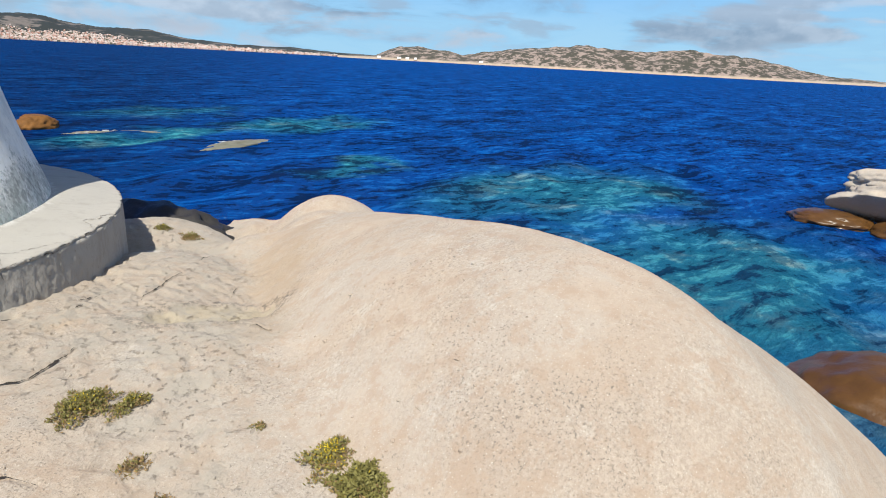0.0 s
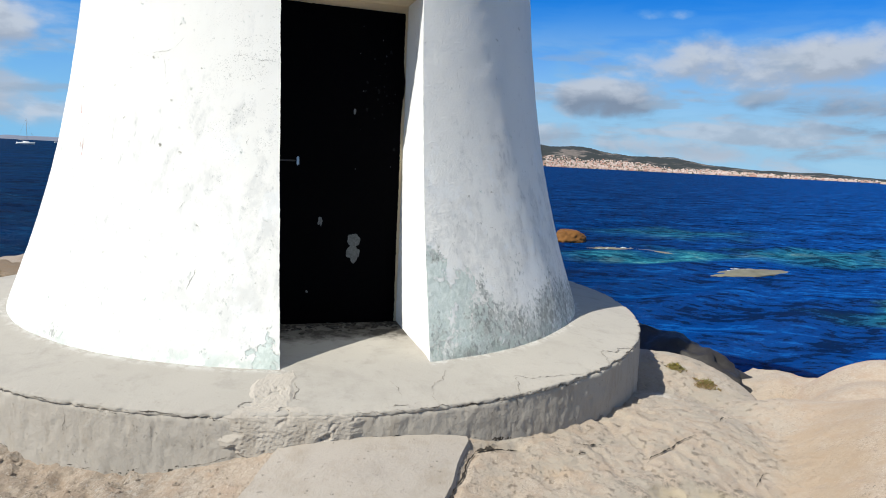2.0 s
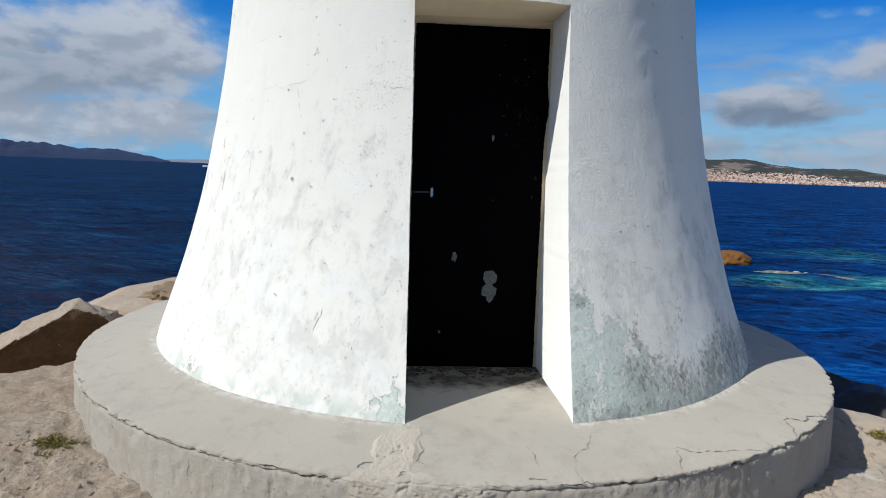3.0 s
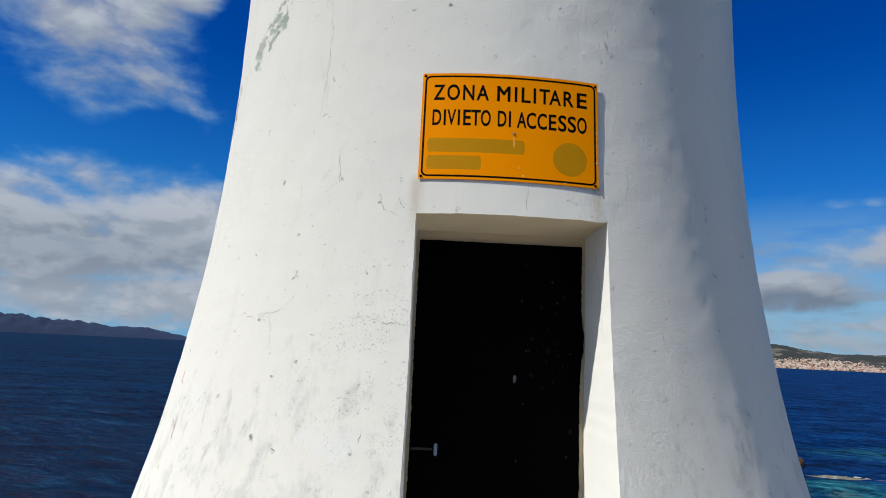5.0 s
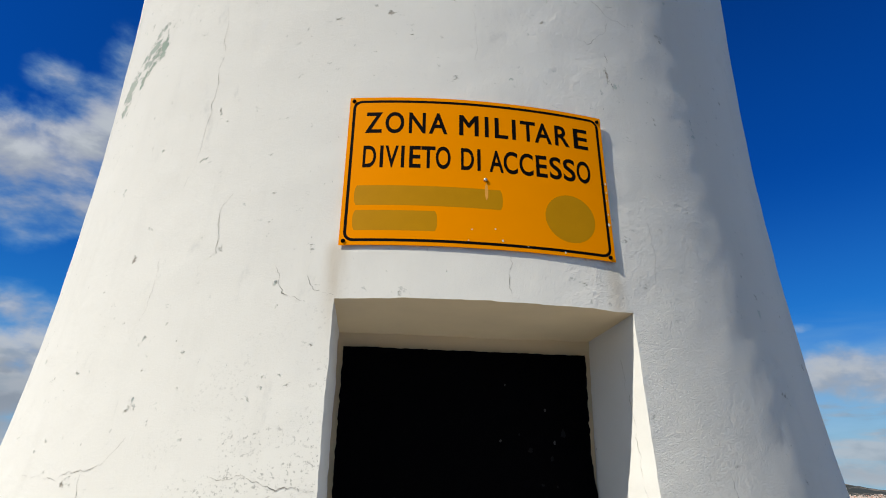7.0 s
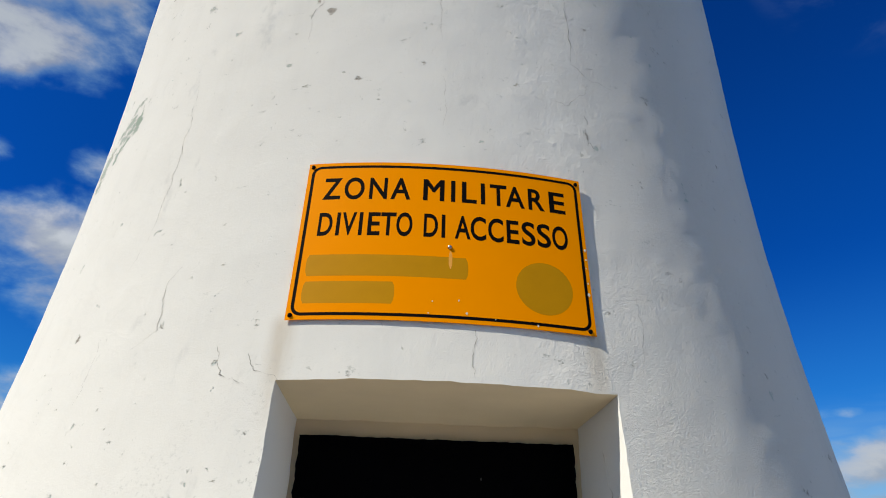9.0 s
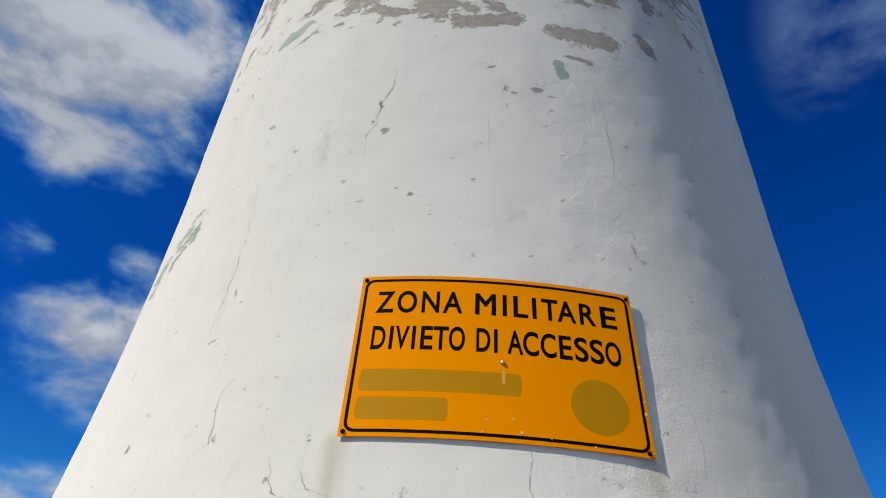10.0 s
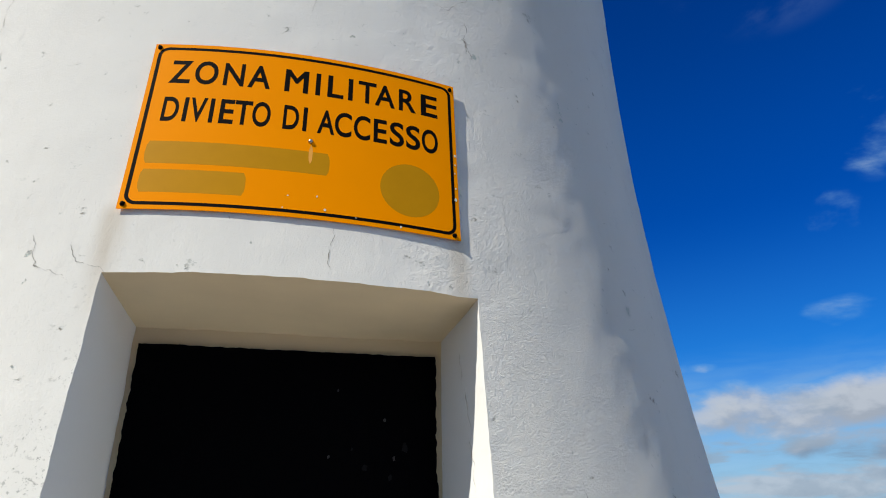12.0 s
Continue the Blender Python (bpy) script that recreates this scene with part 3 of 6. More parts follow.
# ---------------------------------------------------------------- mesh helpers


def mesh_from(name, verts, faces, smooth=True):
    me = bpy.data.meshes.new(name)
    me.from_pydata([tuple(map(float, v)) for v in verts], [], faces)
    me.update()
    if smooth:
        me.polygons.foreach_set("use_smooth", [True] * len(me.polygons))
    return me


def put_mesh(name, me, mat, parent=None, label=""):
    ob = new(name, me)
    me.materials.append(mat)
    if parent:
        ob.parent = parent
    if label:
        tagged(ob, label)
    return ob


def part(name, bm, mat, parent=None, label="", smooth=True):
    me = bpy.data.meshes.new(name)
    bm.to_mesh(me)
    bm.free()
    if smooth:
        me.polygons.foreach_set("use_smooth", [True] * len(me.polygons))
    return put_mesh(name, me, mat, parent, label)


def thing(name, label, category, at=(0, 0, 0), group="", kind=""):
    ob = new(name)
    ob.location = at
    ob.empty_display_size = 0.2
    return tagged(ob, label, category, group, kind)


def grid_faces(rows, cols, wrap=False, keep=None):
    faces = []
    for i in range(rows - 1):
        for j in range(cols if wrap else cols - 1):
            if keep is None or keep(i, j):
                k = (j + 1) % cols
                faces.append((i * cols + j, i * cols + k, (i + 1) * cols + k, (i + 1) * cols + j))
    return faces


def rough_noise(p, scale, seed=0.0):
    return noise.fractal(Vector(p) * scale + Vector((seed, seed * 0.7, -seed)), 1.0, 2.0, 4)


# ---------------------------------------------------------------- ground


def ground_heights(x, y):
    """The granite headland: smooth domes melted into one another."""
    shelf = np.clip(-0.366 + 0.058 * x + 0.138 * (y + 2.5), -0.8, -0.12) - 2.8 * np.hypot((x + 1.6) / 5.0, (y + 3.6) / 6.2) ** 7
    apron = -0.203 - 1.1 * np.hypot((x + 0.05) / 1.275, (y + 1.85) / 0.95) ** 3
    ca, sa = math.cos(1.1), math.sin(1.1)
    s = ca * (x - 2.882) + sa * (y + 3.116)
    c = sa * (x - 2.882) - ca * (y + 3.116)
    mound = 0.012 - 0.161 * s - np.where(c > 0, 0.492 * np.abs(c) ** 1.2 * (1 - np.exp(-16 * c ** 2)), 0.422 * c ** 2) - (np.abs(s) / 2.834) ** 4
    hump = -0.443 - ((x - 4.627) / 1.164) ** 2 - ((y + 0.793) / 1.024) ** 2
    ledge = -0.422 - np.abs((x - 2.615) / 1.239) ** 2.5 - np.abs((y + 0.359) / 1.381) ** 2.5
    knob = -0.776 - ((x - 4.187) / 0.8) ** 2 - ((y + 0.035) / 0.7) ** 2
    bridge = -0.37 - np.abs((x - 1.7) / 1.6) ** 2.5 - np.abs((y + 1.5) / 1.5) ** 2.5
    back = -0.28 - np.abs((x + 2.7) / 1.9) ** 3 - np.abs((y + 0.7) / 1.5) ** 3
    saddle = -0.46 - ((x - 4.0) / 1.15) ** 2 - ((y + 1.2) / 0.9) ** 2
    fill = -0.46 - ((x - 2.9) / 1.2) ** 2 - ((y + 1.35) / 0.9) ** 2
    k = 0.075
    pile = np.stack((shelf, apron, mound, hump, ledge, knob, bridge, back, saddle, fill))
    most = pile.max(0)
    z = most + k * np.log(np.exp(np.clip((pile - most) / k, -60, 0)).sum(0))
    wave = 0.008 * np.sin(1.9 * x + 0.7 * y + 1.0) * np.sin(1.3 * y - 0.6 * x) + 0.006 * np.sin(5.1 * x - 3.2 * y) * np.sin(4.3 * y + 2.0 * x)
    return np.maximum(z + wave, -4.5)


def ground_at(x, y):
    return float(ground_heights(np.array(float(x)), np.array(float(y))))


def ground_detail(x, y):
    """Weathered ledges, hollows and grit, carved into the smooth form; the big mound is smooth."""
    flat_ = 1 / (1 + math.exp(-5 * (1.1 + 0.85 * (y + 3.5) - x)))
    flat_ *= 1 / (1 + math.exp(5 * (x - 3.7)))
    left = 1 / (1 + math.exp(4 * (x + 0.7)))

    def ledge_(scale, seed, width):
        k = rough_noise((x, y, 0.3), scale, seed) / width
        return min(1.0, max(0.0, k)) if k < 1 else max(0.0, 1.0 - 0.35 * (k - 1) * width)

    slab_ = math.exp(-(((x + 0.25) / 0.75) ** 4 + ((y + 2.6) / 0.8) ** 4))
    steps_ = (1 - slab_) * (0.016 * ledge_(0.75, 2.0, 0.03) + 0.008 * ledge_(1.7, 6.0, 0.03))
    grit = 0.5 + 0.5 * rough_noise((x, y, 0.1), 9.0, 8.0)
    ax_, ay_ = 0.97 * (x - 1.55) - 0.25 * (y + 2.44), 0.25 * (x - 1.55) + 0.97 * (y + 2.44)
    basin = (ax_ / 0.40) ** 2 + (ay_ / 0.13) ** 2 + 0.4 * rough_noise((x, y, 0), 4.0, 3.0)
    steps_ += 0.035 * min(1.0, max(0.0, 1.15 - basin) * 4)
    # plates and pits of the weathered shoulder right of the plinth
    shoulder = flat_ * (1 - slab_) / (1 + math.exp(-6 * (x - 0.15)))
    plates = 0.0
    for scale, seed, deep in ((1.5, 31.0, 0.010), (3.4, 37.0, 0.007), (7.5, 41.0, 0.004)):
        k = rough_noise((x + 0.06 * math.sin(7 * y), y * 1.35, 0.4), scale, seed)
        plates += deep * (1 / (1 + math.exp(-max(-4.0, min(4.0, k)) * 75)))
    pit = max(0.0, rough_noise((x, y, 0.7), 7.0, 51.0) - 0.20)
    steps_ += shoulder * (plates + 0.03 * pit)
    fade = min(1.0, max(0.0, min(x + 4, 7 - x, y + 6.5, 4.5 - y)))
    coarse = abs(rough_noise((x, y, 0.5), 5.5, 14.0)) + 0.5 * abs(rough_noise((x, y, 0.2), 12.0, 17.0))
    return fade * (-steps_ * (0.15 + 0.85 * flat_) - (0.004 + 0.008 * flat_ + 0.012 * left) * max(0.0, grit) * (1 - slab_) - 0.045 * left * coarse - 0.010 * abs(rough_noise((x, y, 0), 1.3, 11.0)))


GROUND_CRACKS = (
    (((0.47, -2.0), (0.30, -2.26), (0.22, -2.38), (0.10, -2.56), (0.0, -2.71), (-0.09, -2.92), (-0.16, -3.2)), 0.018),
    (((0.26, -2.36), (0.34, -2.49), (0.42, -2.53), (0.53, -2.51), (0.66, -2.46), (0.74, -2.43)), 0.013),
    (((1.34, -2.09), (1.48, -2.0), (1.70, -1.88), (1.84, -1.82)), 0.009),
    (((0.47, -2.005), (0.56, -1.985), (0.70, -1.95)), 0.030),
    (((-0.22, -2.59), (-0.06, -2.61), (0.05, -2.60)), 0.012),
    (((1.05, -1.93), (1.16, -1.93), (1.22, -1.90)), 0.010), (((0.95, -2.06), (1.02, -2.04)), 0.008), (((1.55, -2.64), (1.62, -2.72), (1.60, -2.86)), 0.010),
    (((0.10, -2.74), (0.13, -2.86), (0.10, -2.97)), 0.010), (((0.02, -3.02), (0.10, -3.06), (0.14, -3.16)), 0.008), (((-0.10, -2.98), (-0.30, -3.06), (-0.48, -3.10)), 0.014),
    (((2.15, -1.62), (2.30, -1.50), (2.42, -1.46)), 0.007), (((1.9, -2.2), (2.06, -2.10)), 0.006), (((-1.75, -1.75), (-1.50, -2.02), (-1.25, -2.10), (-1.05, -2.22)), 0.016), (((-1.2, -2.5), (-0.95, -2.42), (-0.8, -2.46)), 0.012),
)


def ragged(x, y):
    """How far the cracks stray from their line."""
    return (0.005 * np.sin(31 * y + 11 * x) + 0.0015 * np.sin(83 * x + 61 * y), 0.005 * np.sin(29 * x - 13 * y) + 0.0015 * np.sin(71 * y - 57 * x))


def carve(x, y):
    """Grooves along the cracks, deepest in their middle."""
    x, y = np.asarray(x, float), np.asarray(y, float)
    wx, wy = ragged(x, y)
    xx, yy = x + wx, y + wy
    deep = np.zeros_like(x)
    for pts, width in GROUND_CRACKS:
        for (ax_, ay_), (bx_, by_) in zip(pts, pts[1:]):
            dx_, dy_ = bx_ - ax_, by_ - ay_
            f = np.clip(((xx - ax_) * dx_ + (yy - ay_) * dy_) / (dx_ * dx_ + dy_ * dy_), 0, 1)
            d = np.hypot(xx - ax_ - f * dx_, yy - ay_ - f * dy_)
            deep = np.maximum(deep, (0.006 + 0.9 * width) * np.clip(1 - d / (0.012 + 1.1 * width), 0, 1))
    return deep


def build_ground():
    xs = np.concatenate((np.arange(-14, -4, 0.25), np.arange(-4, -2.3, 0.03), np.arange(-2.3, -0.6, 0.016), np.arange(-0.6, 2.6, 0.0125), np.arange(2.6, 7, 0.03), np.arange(7, 12, 0.25)))
    ys = np.concatenate((np.arange(-16, -6.5, 0.25), np.arange(-6.5, -3.4, 0.03), np.arange(-3.4, -1.4, 0.0125), np.arange(-1.4, -0.4, 0.018), np.arange(-0.4, 4.5, 0.03), np.arange(4.5, 9, 0.25)))
    gx, gy = np.meshgrid(xs, ys)
    gz = ground_heights(gx, gy) - carve(gx, gy)
    verts = [(x, y, z + ground_detail(x, y)) for x, y, z in zip(gx.ravel(), gy.ravel(), gz.ravel())]
    ob = put_mesh("ground", mesh_from("ground", verts, grid_faces(len(ys), len(xs))), ROCK)
    tagged(ob, "beige pink granite headland, smooth and weathered, above the sea", "rock ground", kind="structure")


def build_sea():
    radii = [0.0 + 3.0 * 1.0195 ** i for i in range(382)]
    turns = 420
    rng = np.random.default_rng(4)
    waves = [(rng.uniform(0, 6.28), rng.uniform(0.9, 3.4), rng.uniform(0, 6.28)) for _ in range(14)]
    a = np.linspace(0, 2 * math.pi, turns, endpoint=False)
    r = np.array(radii)[:, None]
    x, y = r * np.cos(a), r * np.sin(a)
    z = np.zeros_like(x)
    for turn, k, start in waves:
        lean = 0.6 * math.sin(turn) + 2.0
        z += 0.035 / k * np.sin(k * (x * math.cos(lean) + y * math.sin(lean)) + start + 0.8 * np.sin(0.21 * x + 0.17 * y + turn))
    z = SEA + z * np.clip(1.2 - r / 110.0, 0.0, 1.0)
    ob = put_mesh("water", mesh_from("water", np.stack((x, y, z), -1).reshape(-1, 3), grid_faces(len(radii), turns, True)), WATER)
    tagged(ob, "deep blue rippled sea with turquoise shallows", "sea", kind="structure")


build_ground()
build_sea()

# ---------------------------------------------------------------- lighthouse
DOOR_L, DOOR_R, DOOR_TOP, DOOR_Y = -0.365, 0.392, 1.925, -0.722


def tower_radius(z):
    z = min(max(z, -0.1), 3.45)
    return 0.6626 + 0.1397 * z + 1.3746 * math.exp(-z / 2.529) - 0.012 * math.exp(-z / 0.10)


def tower_point(turn, z, out=0.0):
    r = tower_radius(z) + out
    return Vector((AX + r * math.sin(turn), AY - r * math.cos(turn), z))


def wall_point(turn, z, out=0.0):
    """The same, with the unevenness of the hand-laid render."""
    p = tower_point(turn, z)
    return tower_point(turn, z, out + 0.0030 * rough_noise(p, 1.7) + 0.0013 * rough_noise(p, 9.0, 3.0))


lighthouse = thing("lighthouse", "white flared round lighthouse tower, flaking whitewash, black door", "lighthouse", (AX, AY, 0))


def under(ob, parent):
    """Parent ob, which is built in world places, to a thing that stands elsewhere."""
    ob.parent = parent
    ob.matrix_parent_inverse = Matrix.Translation(parent.location).inverted()
    return ob


# worn places on the wall: degrees round from the door, height, half width and half height in metres, lean, strength
BARE_SPOTS = (
    (-9.1, 3.86, 0.085, 0.085, 0.0, 1.15), (-2.0, 3.735, 0.12, 0.036, 0.05, 1.25), (0.2, 3.80, 0.05, 0.05, -0.4, 0.85), (-4.5, 3.81, 0.05, 0.03, -0.5, 0.8), (-15.0, 3.81, 0.085, 0.026, 0.0, 0.95),
    (-21.5, 4.03, 0.10, 0.11, 0.15, 0.92), (-18.5, 3.87, 0.06, 0.035, -0.3, 0.8), (13.2, 3.715, 0.135, 0.045, 0.10, 1.15), (24.0, 3.82, 0.045, 0.05, -0.5, 0.95), (11.8, 3.565, 0.055, 0.013, -0.1, 1.0),
    (8.6, 3.475, 0.018, 0.045, -0.9, 1.1), (-2.2, 4.02, 0.075, 0.05, 0.0, 0.66), (-30.5, 4.08, 0.10, 0.05, 0.35, 0.72), (-27.0, 4.22, 0.09, 0.08, 0.2, 0.68), (-35.0, 3.93, 0.075, 0.035, 0.25, 1.0),
    (-31.3, 4.36, 0.10, 0.12, 0.2, 0.9), (-12.0, 4.12, 0.14, 0.10, 0.0, 0.55), (17.4, 4.02, 0.07, 0.07, -0.3, 0.72), (26.0, 4.18, 0.06, 0.09, -0.4, 0.74), (13.0, 3.96, 0.05, 0.02, -0.2, 0.8),
    (6.9, 4.05, 0.06, 0.03, 0.2, 0.75), (36.4, 4.09, 0.03, 0.05, -0.8, 0.8), (5.0, 3.35, 0.020, 0.010, 0.0, 1.0), (-1.1, 3.45, 0.014, 0.009, 0.0, 1.0), (-14.7, 3.14, 0.012, 0.010, 0.0, 1.0),
    (-15.6, 3.28, 0.008, 0.030, 0.0, 0.95), (-16.4, 3.19, 0.008, 0.020, 0.0, 0.95), (15.4, 2.69, 0.010, 0.026, -0.6, 0.62), (-50.0, 4.08, 0.03, 0.06, 0.8, 0.85), (-54.0, 4.05, 0.02, 0.03, 0.8, 0.85), (-46.0, 4.25, 0.04, 0.07, 0.8, 0.72),
    (-38.0, 2.10, 0.009, 0.008, 0.0, 0.8), (-21.0, 2.25, 0.007, 0.007, 0.0, 0.7), (-48.0, 2.94, 0.075, 0.085, 0.5, 0.58), (-53.5, 2.86, 0.06, 0.09, 0.5, 0.60), (-44.8, 2.96, 0.03, 0.06, 0.5, 0.60), (-67.0, 2.64, 0.06, 0.12, 0.5, 0.60),
    (-3.0, 4.5, 0.5, 0.25, 0.0, 0.55), (30.0, 4.5, 0.4, 0.22, 0.0, 0.55), (-40.0, 4.55, 0.4, 0.22, 0.0, 0.6),
)
GREEN_SPOTS = ((-35.0, 3.93, 0.10, 0.06, 0.2, 1.0), (-31.3, 4.36, 0.12, 0.14, 0.2, 1.0), (8.6, 3.475, 0.05, 0.05, 0.0, 1.2), (-50.0, 2.90, 0.25, 0.2, 0.0, 0.8), (22.0, 4.1, 0.05, 0.05, 0.0, 0.8))
TEAL_SPOTS = ((13.4, 0.44, 0.06, 0.13, 0.0, 0.95), (13.0, 0.25, 0.10, 0.22, 0.0, 0.95), (18.5, 0.30, 0.085, 0.13, 0.3, 1.0), (19.5, 0.14, 0.16, 0.16, 0.0, 0.85), (25.0, 0.05, 0.20, 0.06, 0.0, 0.8), (-12.8, 0.02, 0.07, 0.09, 0.0, 0.9))
FOOT_SPOTS = ((14.0, 0.52, 0.045, 0.03, 0.0, 0.9), (23.0, 0.30, 0.05, 0.14, 0.1, 0.62), (24.0, 0.16, 0.16, 0.12, 0.0, 0.82), (31.0, 0.10, 0.20, 0.12, 0.0, 0.80), (40.5, 0.12, 0.24, 0.15, 0.3, 0.95), (48.0, 0.11, 0.20, 0.15, 0.3, 0.95), (58.0, 0.10, 0.3, 0.15, 0.0, 0.8), (20.0, 0.0, 0.25, 0.045, 0.0, 1.0), (32.0, 0.0, 0.35, 0.045, 0.0, 1.0), (33.0, 0.40, 0.06, 0.10, 0.0, 0.48), (46.0, 0.32, 0.05, 0.12, 0.0, 0.52), (13.0, 0.10, 0.06, 0.14, 0.0, 0.62), (-48.0, 0.03, 0.12, 0.05, 0.0, 0.55))


def spot_field(spots, turn, z):
    """How strongly the wall is worn at each place: 0 to about 1."""
    deg = (np.degrees(turn) + 180.0) % 360.0 - 180.0
    reach = np.array([tower_radius(k) for k in np.ravel(z)]).reshape(np.shape(z))
    most = np.zeros_like(turn)
    for d, z0, wide, high, lean, k in spots:
        x = np.radians(deg - d) * reach
        y = z - z0 - lean * x
        most = np.maximum(most, k * np.exp(-0.55 * ((x / wide) ** 2 + (y / high) ** 2) ** 1.3))
    return most


def build_tower():
    zs = list(np.linspace(-0.06, DOOR_TOP, 110)) + list(np.linspace(DOOR_TOP, 4.7, 165))[1:] + [5.0, 5.5, 6.0, 6.5]
    doors, front, behind = 40, 130, 50
    cols = doors + 2 * front + behind
    verts, turned = [], []
    for z in zs:
        # hand-finished, chipped arrises
        left = DOOR_L + 0.003 * rough_noise((0, 0, z), 2.0, 1.0) + 0.002 * rough_noise((0, 0, z), 30.0, 4.0)
        right = DOOR_R + 0.003 * rough_noise((1, 0, z), 2.0, 2.0) + 0.002 * rough_noise((1, 0, z), 30.0, 7.0)
        a, b = math.asin(left / tower_radius(z)), math.asin(right / tower_radius(z))
        c, d = math.radians(80), math.radians(280)
        turns = [a + (b - a) * i / doors for i in range(doors)] + [b + (c - b) * i / front for i in range(front)] + [c + (d - c) * i / behind for i in range(behind)] + [d + (a + 2 * math.pi - d) * i / front for i in range(front)]
        for j, t in enumerate(turns):
            p = wall_point(t, z)
            if j <= doors and abs(z - DOOR_TOP) < 1e-6:
                p.z += 0.004 * rough_noise((p.x, 0, 0), 14.0, 6.0)
            verts.append(p)
            turned.append(t)
    faces = grid_faces(len(zs), cols, True, lambda i, j: not (zs[i] < DOOR_TOP - 1e-6 and j < doors))
    top = (len(zs) - 1) * cols
    faces.append(tuple(top + j for j in range(cols)))
    me = mesh_from("wall", verts, faces)
    turned, high = np.array(turned), np.repeat(np.array(zs), cols)
    deg = (np.degrees(turned) + 180.0) % 360.0 - 180.0
    scatter = 0.15 * np.clip((high - 3.66 - 0.10 * np.abs(deg + 8) / 40) / 0.10, 0, 1) * (0.6 + 0.4 * np.clip((np.abs(deg - 6) - 3) / 12, 0, 1))
    fields = {
        "bare": np.maximum(spot_field(BARE_SPOTS, turned, high), scatter), "green": spot_field(GREEN_SPOTS, turned, high),
        "teal": spot_field(TEAL_SPOTS, turned, high), "foot": spot_field(FOOT_SPOTS, turned, high),
        "mould": spot_field(((-18.0, 1.38, 0.22, 0.28, 0.0, 1.0), (-20.0, 1.20, 0.24, 0.20, 0.0, 1.0), (-13.5, 1.55, 0.08, 0.25, 0.0, 1.0)), turned, high),
    }
    for key, values in fields.items():
        me.attributes.new(key, "FLOAT", "POINT").data.foreach_set("value", values.astype(np.float32))
    under(put_mesh("wall", me, WHITE), lighthouse)
    # the reveal of the doorway: two jambs and a soffit, and the wall round the door
    rows = [i for i, z in enumerate(zs) if z <= DOOR_TOP + 1e-6]
    depth = 14
    for name, col in (("door_jamb", 0), ("door_jamb", doors)):
        v = []
        for i in rows:
            p = Vector(verts[i * cols + col])
            for k in range(depth):
                q = p.lerp(Vector((p.x, DOOR_Y + 0.02, p.z)), k / (depth - 1))
                if 0 < k:
                    q.x += 0.003 * rough_noise(q, 3.0, 5.0)
                    if i == rows[-1]:
                        q.z += 0.012
                v.append(q)
        f = grid_faces(len(rows), depth)
        under(put_mesh(name, mesh_from(name, v, f if col else [tuple(reversed(q)) for q in f]), REVEAL), lighthouse)
    v = []
    for j in range(doors + 1):
        p = Vector(verts[rows[-1] * cols + j])
        for k in range(depth):
            q = p.lerp(Vector((p.x, DOOR_Y + 0.02, p.z)), k / (depth - 1))
            if 0 < k:
                q.z += 0.003 * rough_noise(q, 3.0, 8.0)
                q.x += -0.014 if j == 0 else 0.014 if j == doors else 0.0
            v.append(q)
    under(put_mesh("lintel", mesh_from("lintel", v, grid_faces(doors + 1, depth)), SHADED_WHITE), lighthouse)
    bm = bmesh.new()
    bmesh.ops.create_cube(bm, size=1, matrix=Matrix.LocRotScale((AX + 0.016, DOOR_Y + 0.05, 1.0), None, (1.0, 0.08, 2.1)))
    under(part("door_surround", bm, SHADED_WHITE, smooth=False), lighthouse)


def blob_outline(cx, cz, rx, rz, seed, count=36, wild=0.35):
    pts = []
    for i in range(count):
        a = 2 * math.pi * i / count
        k = 1 + wild * rough_noise((math.cos(a), math.sin(a), seed), 1.3, seed)
        pts.append((cx + rx * k * math.cos(a), cz + rz * k * math.sin(a)))
    return pts


def plate(outline, y, thick):
    """A flat piece in the upright plane at y, facing the front."""
    n = len(outline)
    bm = bmesh.new()
    front = [bm.verts.new((x, y - thick, z)) for x, z in outline]
    back = [bm.verts.new((x, y, z)) for x, z in outline]
    bm.faces.new(front)
    for i in range(n):
        bm.faces.new((front[i], back[i], back[(i + 1) % n], front[(i + 1) % n]))
    bmesh.ops.recalc_face_normals(bm, faces=bm.faces)
    return bm


